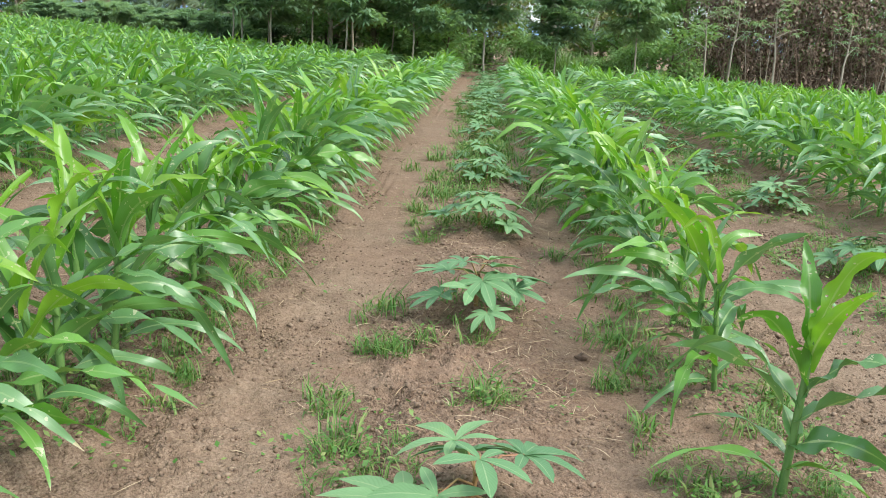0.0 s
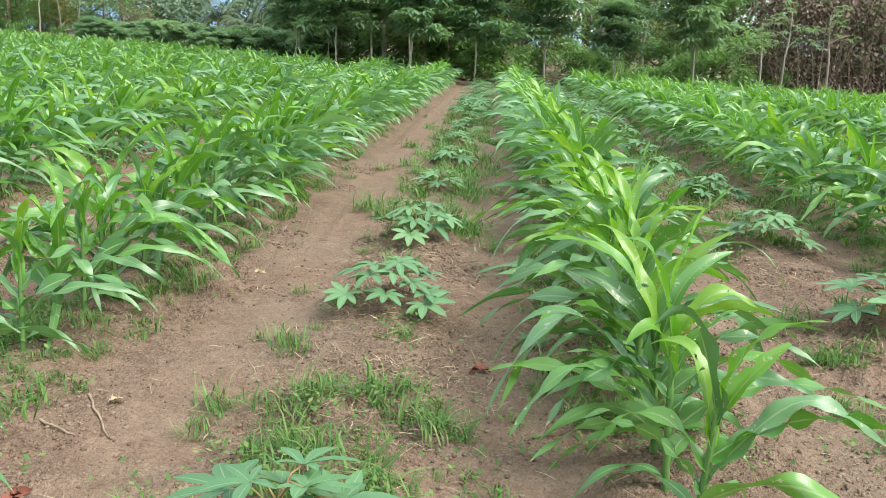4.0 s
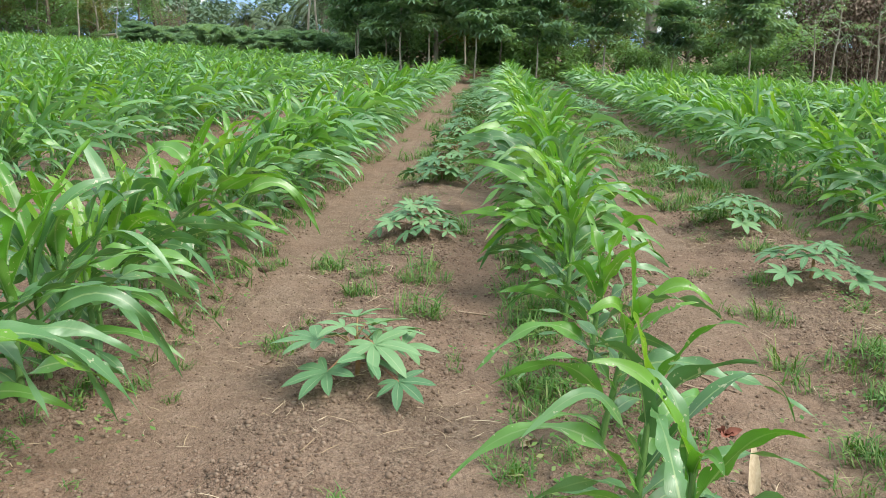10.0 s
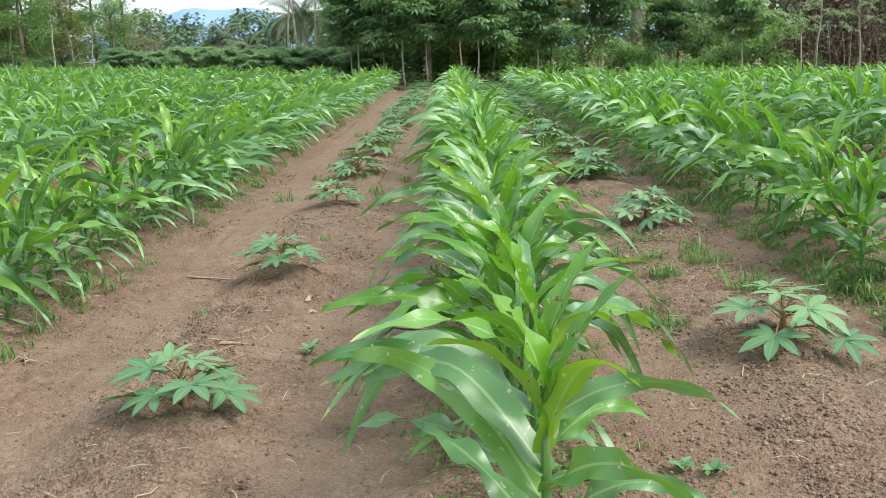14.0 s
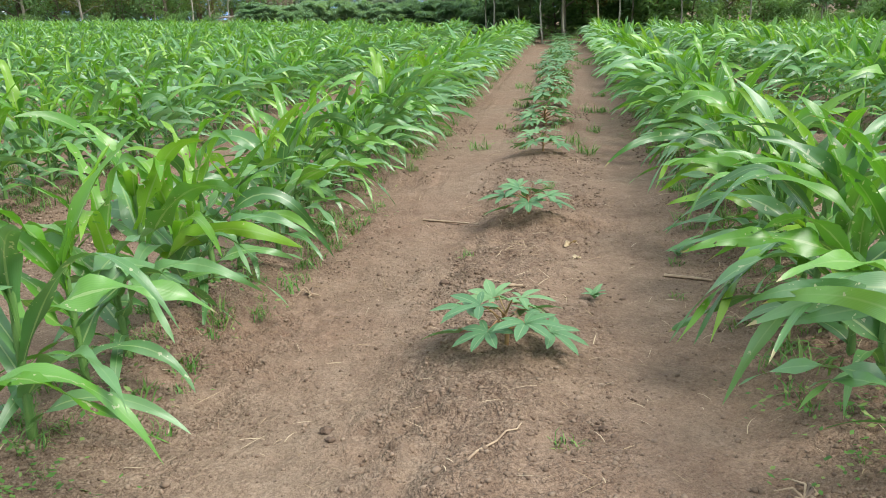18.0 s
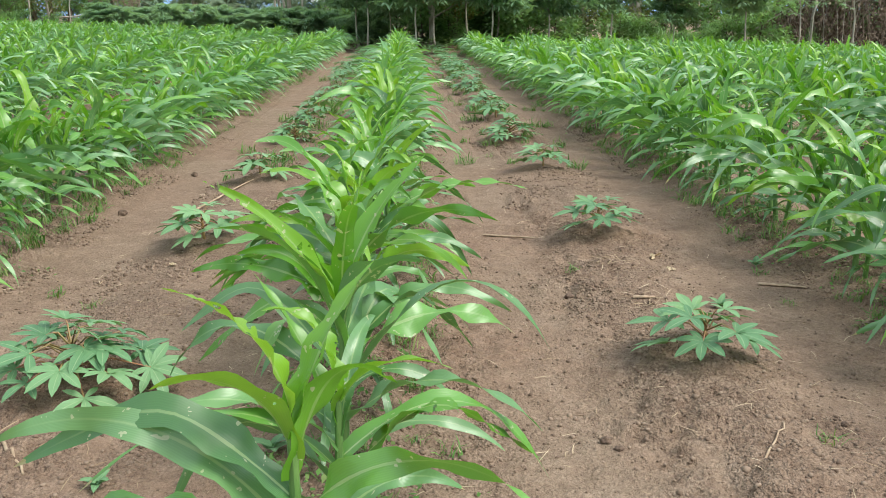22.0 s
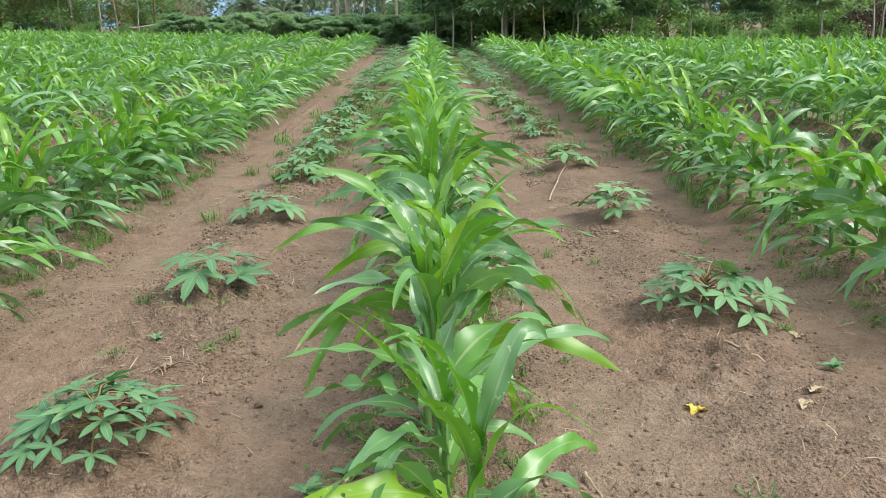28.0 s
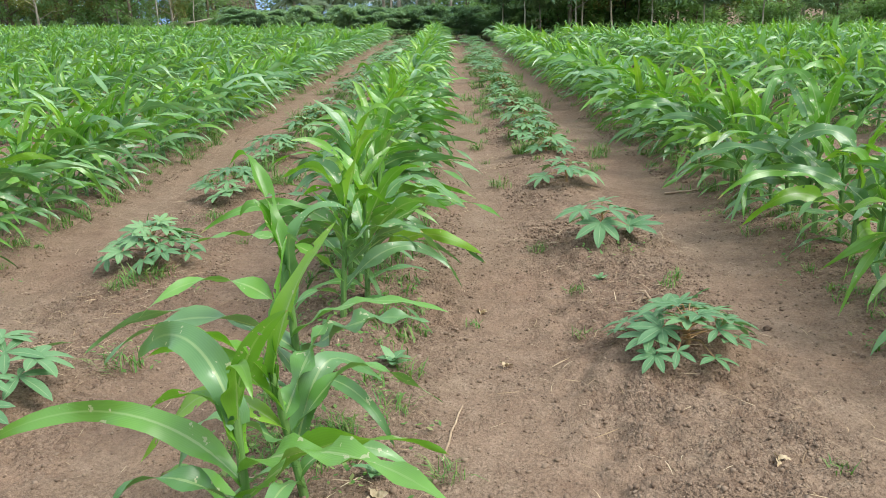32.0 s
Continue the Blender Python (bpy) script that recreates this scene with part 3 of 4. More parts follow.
def cassava_plant(r, leaves, spread_r, height, big, petioles=True):
    root = empty("cassava_plant")
    part("stem", tube([(0, 0, -0.04), (0.01, 0, 0.05), (0.0, 0.01, height * 0.5)], [0.010, 0.009, 0.006], 6), PETIOLE, root, "short woody reddish stem")
    for i in range(leaves):
        a = i * 2.4 + r.uniform(-0.4, 0.4)
        f = (i + 0.5) / leaves
        rad = spread_r * (1.1 - 0.85 * f) * r.uniform(0.75, 1.1)
        z = height * (0.14 + 0.66 * f) * r.uniform(0.85, 1.1)
        tip = np.array([rad * math.cos(a), rad * math.sin(a), z])
        foot = np.array([0, 0, height * (0.15 + 0.4 * f)])
        mid = (tip + foot) / 2 + np.array([0, 0, 0.03])
        leaf = palmate(r, big * r.uniform(0.78, 1.12), int(r.choice([5, 7, 7])))
        tilt = ry(r.uniform(0.05, 0.55) * (1 - 0.5 * f)) @ rx(r.normal(0, 0.18))
        lf = part("leaf", moved(leaf, rz(a) @ tilt, tip), CASSAVA, root)
        if petioles:
            part("petiole", tube([foot, mid, tip], [0.0035, 0.003, 0.0025], 4), PETIOLE, lf, "thin yellow-red leaf stalk")
    tagged(root, "young cassava plant with hand-shaped blue-green leaves", "cassava plant", "cassava lines")
    return root


kinds = [cassava_plant(np.random.default_rng(40 + i), *a, i != 1) for i, a in enumerate([(12, 0.21, 0.24, 0.155), (17, 0.23, 0.25, 0.14), (26, 0.26, 0.225, 0.12), (7, 0.2, 0.22, 0.19)])]
taken = set()
for sx, ys in CASSAVA_AT.items():
    for i, yy in enumerate(ys):
        x = sx + rng.normal(0, 0.02)
        j = {1.88: 3, -0.47: 0, -2.72: 0, -5.05: 0, -12.33: 1}.get(sx, 2) if i == 0 else int(rng.integers(0, 4))
        spot = pose(x, yy, gz(x, yy), 0, 0, rng.uniform(0, 360)) @ Matrix.Diagonal((*(rng.uniform(0.9, 1.15),) * 3, 1))
        if j not in taken:
            taken.add(j)
            kinds[j].matrix_basis = spot
        else:
            copy_thing(kinds[j], spot).matrix_basis = spot
far_cas = []
for sx in STRIPS:
    if -40 < sx < 22:
        y = max(CASSAVA_AT[sx][-1] + 1.5 if CASSAVA_AT[sx] else 6, 0)
        while y < row_end(sx) - 1:
            r = np.random.default_rng(int(1000 + y * 37 + sx * 11))
            x = sx + r.normal(0, 0.1)
            for i in range(15):
                a, rad = i * 2.4 + r.uniform(-.4, .4), r.uniform(0.06, 0.34)
                far_cas.append(moved(palmate(r, 0.17, 5, 2, 1), rz(a) @ ry(r.uniform(0, 0.5)), (x + rad * math.cos(a), y + rad * math.sin(a), gz(x, y) + r.uniform(0.1, 0.3))))
            y += r.uniform(0.55, 1.0)
ob = new("cassava_lines", build_mesh("cassava_lines", *cat(far_cas)[:2], CASSAVA_FAR))
tagged(ob, "lines of small cassava plants between the corn", "cassava", kind="stuff")


# ---- grass and weeds ----
def tuft(r, blades, height, spread_r, n=2):
    ps = []
    for i in range(blades):
        a, d = r.uniform(0, 6.28), spread_r * math.sqrt(r.uniform())
        b = blade(height * r.uniform(0.5, 1.5), r.uniform(0.003, 0.0075), r.uniform(0.05, 1.1), r.uniform(1.3, 2.7), 1.0, n, 1, 0.0, 0, r.normal(0, .4), 0, 0.7, 3)
        ps.append(moved(b, rz(a), (d * math.cos(a * 2.7), d * math.sin(a * 2.7), 0)))
    return cat(ps)


tufts = [tuft(np.random.default_rng(60 + i), 52, 0.115, 0.085) for i in range(5)] + [tuft(np.random.default_rng(70 + i), 24, 0.06, 0.05) for i in range(4)]
grass = []


def sow(x, y, k=1.0, small=False):
    t = tufts[int(rng.integers(5, 9)) if small else int(rng.integers(0, 5))]
    grass.append(moved(t, rz(rng.uniform(0, 6.28)), (x, y, gz(x, y) - 0.005), k))


FAR_WEEDS = {1.88: 3.0, -0.47: 3.0, -2.72: 2.6, -5.05: 1.0, -7.38: 1.2, -9.82: 1.8, -12.33: 1.5}
for sx, dens in FAR_WEEDS.items():
    for i in range(int(110 * dens)):
        y = CASSAVA_AT[sx][2] + 19 * rng.uniform()
        sow(sx + rng.normal(0, 0.27), y, rng.uniform(0.8, 1.6), rng.uniform() < 0.3)
WEEDY = {4.18: 3.0, 1.88: 1.5, -0.47: 1.35, -2.72: 1.2, -5.05: 0.16, -7.38: 0.2, -9.82: 0.3, -12.33: 0.6}
for sx, dens in WEEDY.items():
    for i in range(int(190 * dens)):
        y = CASSAVA_AT.get(sx, [3.6])[0] + 0.25 + 26 * rng.uniform() ** 1.9
        x = sx + rng.normal(0, 0.22 if dens > 0.5 else 0.3)
        if y < 8 and float(value_noise(np.array(x * 2.6), np.array(y * 2.6), 31)) < 0.11:
            continue
        sow(x, y, rng.uniform(0.5, 1.15), rng.uniform() < 0.55 or dens < 0.3)
for x0, y0 in zip(CORN_ROWS, ROW_START):
    if -16 < x0 < 6:
        thick = 2.2 if x0 > -3 else 1.0
        for i in range(int(110 * thick)):
            y = y0 + 0.4 + 24 * rng.uniform() ** 1.6
            sow(x0 + rng.normal(0, 0.17), y, rng.uniform(0.4, 0.85), rng.uniform() < 0.55)
TUFTS = [(-0.56, 3.41), (-0.66, 6.83), (-0.92, 3.78), (-0.27, 3.92), (-0.38, 3.55), (-0.21, 3.65), (-0.65, 3.90), (-0.88, 4.53), (-0.98, 2.79), (-0.61, 3.45), (-0.9, 2.98), (-0.5, 5.77), (-0.24, 7.0),
         (1.5, 4.62), (1.44, 5.08), (1.92, 6.8), (1.38, 4.06), (1.46, 3.81), (1.87, 4.15), (1.48, 7.5), (1.82, 4.76), (1.92, 7.65), (1.99, 6.74), (1.55, 4.5),
         (-3.17, 5.08), (-2.68, 4.76), (-2.58, 5.02), (-2.55, 4.35), (-2.44, 6.1), (-2.85, 4.49), (-2.05, 4.2), (-2.10, 3.35), (-3.48, 5.14), (-1.9, 4.48), (-2.0, 4.05),
         (0.37, 3.73), (0.3, 4.2), (2.4, 4.4), (2.5, 4.9)]
SPRIGS = [(-4.33, 4.1), (-4.85, 2.27), (-8.24, 3.09), (-7.98, 3.99), (-7.12, 2.5), (-8.11, 2.33), (-7.72, 3.78), (-8.28, 1.81), (-9.64, 2.45), (-7.73, 1.19), (-10.08, 2.46), (-10.14, 1.9), (-9.54, 0.83), (-8.99, 1.75),
          (-9.6, 2.56), (-2.66, 2.5), (-3.41, 3.2), (-2.65, 2.44), (-0.78, 4.68), (-5.34, 4.07), (-7.1, 2.51)]
for x, y in TUFTS:
    for i in range(4):
        sow(x + rng.normal(0, 0.05), y + rng.normal(0, 0.07), rng.uniform(0.75, 1.2), i > 1)
for x, y in SPRIGS:
    sow(x, y, rng.uniform(0.8, 1.2), True)
for x0, y0 in zip(CORN_ROWS, ROW_START):
    if -14 < x0 < 4:
        for y in np.arange(y0 + (1.5 if x0 > -3 else 3.0), 20, 0.16):
            sow(x0 + rng.choice([-1, 1]) * rng.uniform(0.08, 0.3), y, rng.uniform(0.6, 1.25), rng.uniform() < 0.5)
        for y in np.arange(y0 + 0.7, 9, 0.035 if x0 > -3 else 0.06):
            sow(x0 + rng.choice([-1, 1]) * rng.uniform(0.08, 0.32), y, rng.uniform(0.6, 1.5), True)
creep = []
for sx, dens in WEEDY.items():
    for i in range(int(620 * dens if dens > 1 else 160 * dens)):
        x, y = sx + rng.normal(0, 0.26), CASSAVA_AT.get(sx, [3.6])[0] + 0.3 + 24 * rng.uniform() ** 1.5
        if y > 8 or float(value_noise(np.array(x * 2.6), np.array(y * 2.6), 31)) > 0.14:
            creep.append((x, y, gz(x, y) + 0.015))
for x0, y0 in zip(CORN_ROWS, ROW_START):
    if -16 < x0 < 6:
        for i in range(420 if x0 > -3 else 260):
            x, y = x0 + rng.normal(0, 0.17), y0 + 0.3 + 24 * rng.uniform() ** 1.6
            creep.append((x, y, gz(x, y) + 0.02))
n = len(creep) * 13
cc = np.repeat(np.array(creep), 13, axis=0) + rng.normal(0, 1, (n, 3)) * np.array([0.06, 0.06, 0.02]) + np.array([0, 0, 0.012])
ca, cs = rng.uniform(0, 6.283, n), rng.uniform(0.013, 0.030, n)
co = np.stack([np.cos(ca), np.sin(ca), rng.normal(0.15, 0.3, n)], 1) * cs[:, None]
cl = np.stack([-np.sin(ca), np.cos(ca), rng.normal(0, 0.25, n)], 1) * cs[:, None] * 0.3
weed_v = np.stack([cc, cc + co * 0.5 + cl, cc + co, cc + co * 0.5 - cl], 1).reshape(-1, 3)
grass.append((weed_v, np.arange(4 * n).reshape(-1, 4), np.zeros((4 * n, 2))))
v, f, u = cat(grass)
tagged(new("grass", build_mesh("grass", v, f, GRASS)), "scattered green weeds and grass tufts on the soil", "grass", kind="stuff")

# ---- clods and straw ----
bm = bmesh.new()
bmesh.ops.create_icosphere(bm, subdivisions=1, radius=1)
bm.verts.ensure_lookup_table()
ICO_V = np.array([p.co[:] for p in bm.verts])
ICO_F = np.array([[q.index for q in fc.verts] for fc in bm.faces])
bm.free()


def lump(r, size):
    v = ICO_V * (1 + r.uniform(-0.38, 0.38, (len(ICO_V), 1))) * np.array([1, r.uniform(0.7, 1.1), r.uniform(0.6, 0.95)]) * size
    return v @ rz(r.uniform(0, 6.28)).T, ICO_F, np.zeros((len(ICO_V), 2))


def headland(x):
    """Where the rows begin, along the field's near edge."""
    return 3.0 + 0.235 * x


nc = 420000
cx = rng.uniform(-13.2, 4.4, nc)
cy = headland(cx) - 1.2 + 4.6 * rng.uniform(0, 1, nc) ** 1.4
cd = np.abs(cx[:, None] - stripx).min(1)
drift = value_noise(cx * 1.7, cy * 1.7, 6) + 0.7 * value_noise(cx * 5, cy * 5, 11)
trod = np.abs(cd - 0.62) < 0.24
keep = rng.uniform(0, 1, nc) < np.where(trod, 0.05, 0.14) + np.where(trod, 0.5, 1.5) * np.clip(drift - 0.03, 0, 1)
cx, cy = cx[keep][:105000], cy[keep][:105000]
csize = 0.0036 + 0.0058 * rng.uniform(0, 1, len(cx)) ** 1.8 + 0.005 * rng.uniform(0, 1, len(cx)) ** 14
mx = rng.uniform(-13.2, 4.4, 60000)
my = headland(mx) + 2.6 + 6.0 * rng.uniform(0, 1, 60000)
mk = (value_noise(mx * 1.7, my * 1.7, 6) + 0.7 * value_noise(mx * 5, my * 5, 11) > 0.12) & (np.abs(np.abs(mx[:, None] - stripx).min(1) - 0.62) > 0.16)
cx, cy, csize = np.concatenate([cx, mx[mk][:14000]]), np.concatenate([cy, my[mk][:14000]]), np.concatenate([csize, rng.uniform(0.007, 0.014, len(mx[mk][:14000]))])
cz = gz(cx, cy)
OCT_V = np.array([(1, 0, 0), (-1, 0, 0), (0, 1, 0), (0, -1, 0), (0, 0, 1), (0, 0, -1)], float)
OCT_F = np.array([(0, 2, 4), (2, 1, 4), (1, 3, 4), (3, 0, 4), (2, 0, 5), (1, 2, 5), (3, 1, 5), (0, 3, 5)])
clods = []
for forms, faces, chosen in (([lump(np.random.default_rng(i), 1.0)[0] for i in range(40)], ICO_F, csize >= 0.0082),
                             ([OCT_V * np.random.default_rng(i).uniform(0.7, 1.3, (6, 1)) @ rz(i) @ rx(0.5 * i) * np.array([1, 1, 0.8]) for i in range(40)], OCT_F, csize < 0.0082)):
    k = int(chosen.sum())
    cv = np.stack(forms)[rng.integers(0, 40, k)] * csize[chosen][:, None, None] + np.stack([cx, cy, cz + csize * 0.2], 1)[chosen][:, None]
    nv = cv.shape[1]
    clods.append((cv.reshape(-1, 3), (faces[None] + (np.arange(k) * nv)[:, None, None]).reshape(-1, 3), np.zeros((k * nv, 2))))
v, f, u = cat(clods)
tagged(new("soil_clods", build_mesh("soil_clods", v, f, CLOD)), "small loose clods of red-brown earth", "soil", kind="stuff")

straws = []
heaps = [(sx + rng.normal(0, 0.22), CASSAVA_AT[sx][0] - 0.2 + 5.5 * rng.uniform(), w) for sx, k, w in ((1.88, 26, 0.16), (-0.47, 30, 0.16), (-2.72, 18, 0.14), (-5.05, 3, 0.08), (-7.38, 4, 0.08), (-9.82, 8, 0.1), (-12.33, 16, 0.15)) for i in range(k)]
for i in range(11000):
    if i % 2:
        hx, hy, w = heaps[int(rng.integers(0, len(heaps)))]
        x, y = hx + rng.normal(0, w), hy + rng.normal(0, w)
    else:
        x = rng.uniform(-13, 4.2)
        y = headland(x) - 1.2 + 7 * rng.uniform() ** 1.3
    b = blade(rng.uniform(0.02, 0.12), rng.uniform(0.0015, 0.0045), 1.4, rng.uniform(1.3, 1.9), 1, 3, 1, 0.2, 0, rng.normal(0, 0.8), rng.normal(0, 0.2), 0.7, 3)
    straws.append(moved(b, rz(rng.uniform(0, 6.28)), (x, y, gz(x, y) + rng.uniform(0.004, 0.014))))
v, f, u = cat(straws)
tagged(new("straw_litter", build_mesh("straw_litter", v, f, STRAW)), "thin bits of dry straw and leaf on the soil", "straw", kind="stuff")


# ---- trees and distance ----
def leaf_cloud(r, centres, per, radius, size, flat=0.6, droop=0.5):
    """Many small folded leaves round the centres."""
    n = len(centres) * per
    c = np.repeat(np.asarray(centres), per, axis=0)
    d = r.normal(0, 1, (n, 3))
    d /= np.linalg.norm(d, axis=1)[:, None]
    p = c + d * (radius * r.uniform(0.25, 1.0, n) ** 0.6)[:, None] * np.array([1, 1, flat])
    a = r.uniform(0, 6.283, n)
    out = np.stack([np.cos(a), np.sin(a), -droop + r.normal(0, 0.35, n)], 1)
    out /= np.linalg.norm(out, axis=1)[:, None]
    lat = np.stack([-np.sin(a), np.cos(a), r.normal(0, 0.3, n)], 1)
    s = (size * r.uniform(0.6, 1.3, n))[:, None]
    up = np.cross(out, lat)
    v = np.stack([p, p + out * s * 0.5 + lat * s * 0.24 + up * s * 0.06, p + out * s, p + out * s * 0.5 - lat * s * 0.24 + up * s * 0.06], 1).reshape(-1, 3)
    return v, np.arange(4 * n).reshape(-1, 4), np.zeros((4 * n, 2))


def palmate_cloud(r, centres, per, radius, size, flat=0.45):
    """Hand-shaped leaves of five drooping fingers, in tiers round the centres."""
    n = len(centres) * per
    c = np.repeat(np.asarray(centres), per, axis=0)
    d = r.normal(0, 1, (n, 3))
    d /= np.linalg.norm(d, axis=1)[:, None]
    p = c + d * (radius * r.uniform(0.2, 1.0, n) ** 0.6)[:, None] * np.array([1, 1, flat])
    a0, s = r.uniform(0, 6.283, n), size * r.uniform(0.65, 1.25, n)
    tilt = r.normal(0, 0.25, (n, 2))
    vs = []
    for i in range(5):
        a = a0 + (i - 2) * 0.85
        out = np.stack([np.cos(a), np.sin(a), tilt[:, 0] * np.cos(a) + tilt[:, 1] * np.sin(a) - 0.35], 1) * s[:, None]
        lat = np.stack([-np.sin(a), np.cos(a), 0 * a], 1) * s[:, None] * 0.15
        rise = np.array([0, 0, 0.10]) * s[:, None]
        vs.append(np.stack([p, p + out * 0.55 + lat + rise, p + out, p + out * 0.55 - lat + rise], 1))
    v = np.concatenate(vs).reshape(-1, 3)
    return v, np.arange(len(v)).reshape(-1, 4), np.zeros((len(v), 2))


def branching(r, height, radius, clear, limbs, reach):
    """A trunk with limbs; gives the wood and the limbs' ends."""
    zs = np.linspace(-0.1, height, 7)
    wob = np.cumsum(r.normal(0, 0.05, (7, 2)), axis=0) * height * 0.25
    trunk = np.column_stack([wob, zs])
    ps, ends = [tube(trunk, np.linspace(radius, radius * 0.35, 7), 8)], [trunk[-1]]
    for i in range(limbs):
        f = clear + (1 - clear) * (i + 0.5) / limbs
        b = trunk[0] + (trunk[-1] - trunk[0]) * f
        b[:2] = [np.interp(b[2], zs, trunk[:, 0]), np.interp(b[2], zs, trunk[:, 1])]
        a = i * 2.4 + r.uniform(-0.5, 0.5)
        ln = reach * r.uniform(0.6, 1.1)
        mid = b + np.array([math.cos(a) * ln * 0.5, math.sin(a) * ln * 0.5, ln * 0.28])
        end = b + np.array([math.cos(a) * ln, math.sin(a) * ln, ln * r.uniform(0.25, 0.6)])
        ps.append(tube([b, mid, end], [radius * 0.4, radius * 0.28, radius * 0.12], 5))
        ends += [mid, end, (mid + end) / 2]
    return ps, np.array(ends)


def tree(r, name, label, height, radius, clear, limbs, reach, leaf, per, cloud, size, bark, droop=0.5, flat=0.6, low=()):
    root = empty(name)
    wood, ends = branching(r, height, radius, clear, limbs, reach)
    part("trunk", wood[0], bark, root)
    for w in wood[1:]:
        part("limb", w, bark, root)
    if len(low):
        ends = np.concatenate([ends, np.asarray(low, float)])
    part("crown", palmate_cloud(r, ends, per, cloud, size, flat) if leaf is TREE_LEAF_BLUE else leaf_cloud(r, ends, per, cloud, size, flat, droop), leaf, root)
    return tagged(root, label, "tree", "trees round the field")


def plant_out(kind, spots, r, lo=0.85, hi=1.2):
    for i, (x, y, *k) in enumerate(spots):
        size = (k[0] if k else 1.0) * r.uniform(lo, hi)
        spot = pose(x, y, gz(x, y), 0, 0, r.uniform(0, 360)) @ Matrix.Diagonal((size, size, size, 1))
        if i == 0:
            kind.matrix_basis = spot
        else:
            copy_thing(kind, spot).matrix_basis = spot


tr = np.random.default_rng(21)
sapling = tree(np.random.default_rng(1), "sapling", "slender pale-stemmed sapling with layered drooping leaves at the field's end", 3.6, 0.036, 0.4, 10, 1.0, TREE_LEAF_BLUE, 28, 0.66, 0.27, BARK, 0.8, 0.4)
plant_out(sapling, [(-5.75, 32.0), (-7.65, 33.5), (-3.1, 31.5), (-0.85, 32.5), (1.75, 33.3), (4.4, 34), (7.35, 34.3), (-5.0, 35.5, 1.1), (-6.8, 35.5, 1.0), (-3.6, 36.5, 1.15), (-8.2, 37, 1.1), (-2.2, 38, 1.2)], tr)
bare = tree(np.random.default_rng(11), "bare_sapling", "forked pale sapling with few leaves at the field's end", 3.2, 0.05, 0.55, 5, 0.8, TREE_LEAF_BLUE, 3, 0.4, 0.18, BARK, 0.8, 0.45)
plant_out(bare, [(10.4, 36), (13.7, 38), (16.3, 37.5), (12.0, 38.4), (18.6, 38), (-29.5, 56, 1.3), (-31.8, 55, 1.4), (-33, 56.5, 1.3), (-27.5, 57, 1.1)], tr)

dark_tree = tree(np.random.default_rng(2), "broadleaf_tree", "dense dark green broadleaf tree behind the field", 7.0, 0.16, 0.06, 10, 2.4, TREE_LEAF, 150, 1.05, 0.22, BARK_DARK, 0.5, 0.7)
plant_out(dark_tree, [(x + tr.normal(0, 0.7), (42 if x < 1.5 else 47) + tr.uniform(0, 5)) for x in np.arange(-7.2, 34, 2.2)] + [(x + tr.normal(0, 1), 52 + tr.uniform(0, 5), 1.3) for x in np.arange(-8, 45, 4.2)]
          + [(-31 - 1.7 * i, 57 + tr.uniform(-3, 5), 0.9) for i in range(14)] + [(x, 44.2 + tr.uniform(0, 1.5), 0.85) for x in np.arange(11.5, 26, 1.9)] + [(-28.5 - 2.3 * i, 64 + tr.uniform(0, 3), 1.0) for i in range(8)] + [(-27.5, 61, 0.62), (-30, 60, 0.8), (-32.5, 59, 0.9), (-9.5, 54, 0.9), (-3.6, 45.5, 0.9), (-1.6, 47, 1), (-2.8, 52, 1.2), (-4.2, 57, 1.2), (-0.5, 58, 1.3)], tr)
olive_tree = tree(np.random.default_rng(3), "olive_tree", "thin yellowish-green tree with bare lower twigs", 6.0, 0.10, 0.15, 12, 1.7, TREE_LEAF_OLIVE, 100, 0.8, 0.18, BARK, 0.7, 0.8)
plant_out(olive_tree, [(x + tr.normal(0, 0.8), 39.5 + tr.uniform(0, 3)) for x in (1.0, 3.0, 8.4, -1.5, -4.5, 25)] + [(-33, 56), (-37, 55), (-29.5, 58, 0.8), (-42, 56)], tr)
shrub = tree(np.random.default_rng(4), "shrub", "low leafy green shrub at the field's edge", 1.5, 0.04, 0.05, 5, 0.85, TREE_LEAF, 125, 0.55, 0.16, BARK_DARK, 0.4, 0.7)
plant_out(shrub, [(x + tr.normal(0, 0.6), 36.5 + tr.uniform(0, 4.5), tr.choice([0.5, 0.7, 0.9, 1.1, 1.35])) for x in np.arange(-1, 11.5, 0.6)] + [(-4.5 + tr.uniform(0, 4), 42 + tr.uniform(0, 10), 1.4) for i in range(16)] + [(x, 40 + tr.uniform(0, 3), 1.2) for x in np.arange(-9, -3, 1.2)]
          + [(x, 54 + tr.uniform(-2, 4), 0.55) for x in np.arange(-52, -14, 1.2)] + [(x, 42 + tr.uniform(0, 2)) for x in np.arange(24, 34, 1.3)], tr)
bush = tree(np.random.default_rng(5), "cassava_bush", "tall bushy cassava with dark layered leaves", 1.55, 0.03, 0.1, 10, 0.85, TREE_LEAF_BLUE, 34, 0.45, 0.2, BARK, 0.7, 0.4)
plant_out(bush, [(x + tr.normal(0, 0.3), row_end(x) + 4 + tr.uniform(0, 4.5)) for x in np.concatenate([np.arange(-23, -7.5, 0.75), np.arange(-20, -9, 1.3)])], tr, 0.5, 0.95)

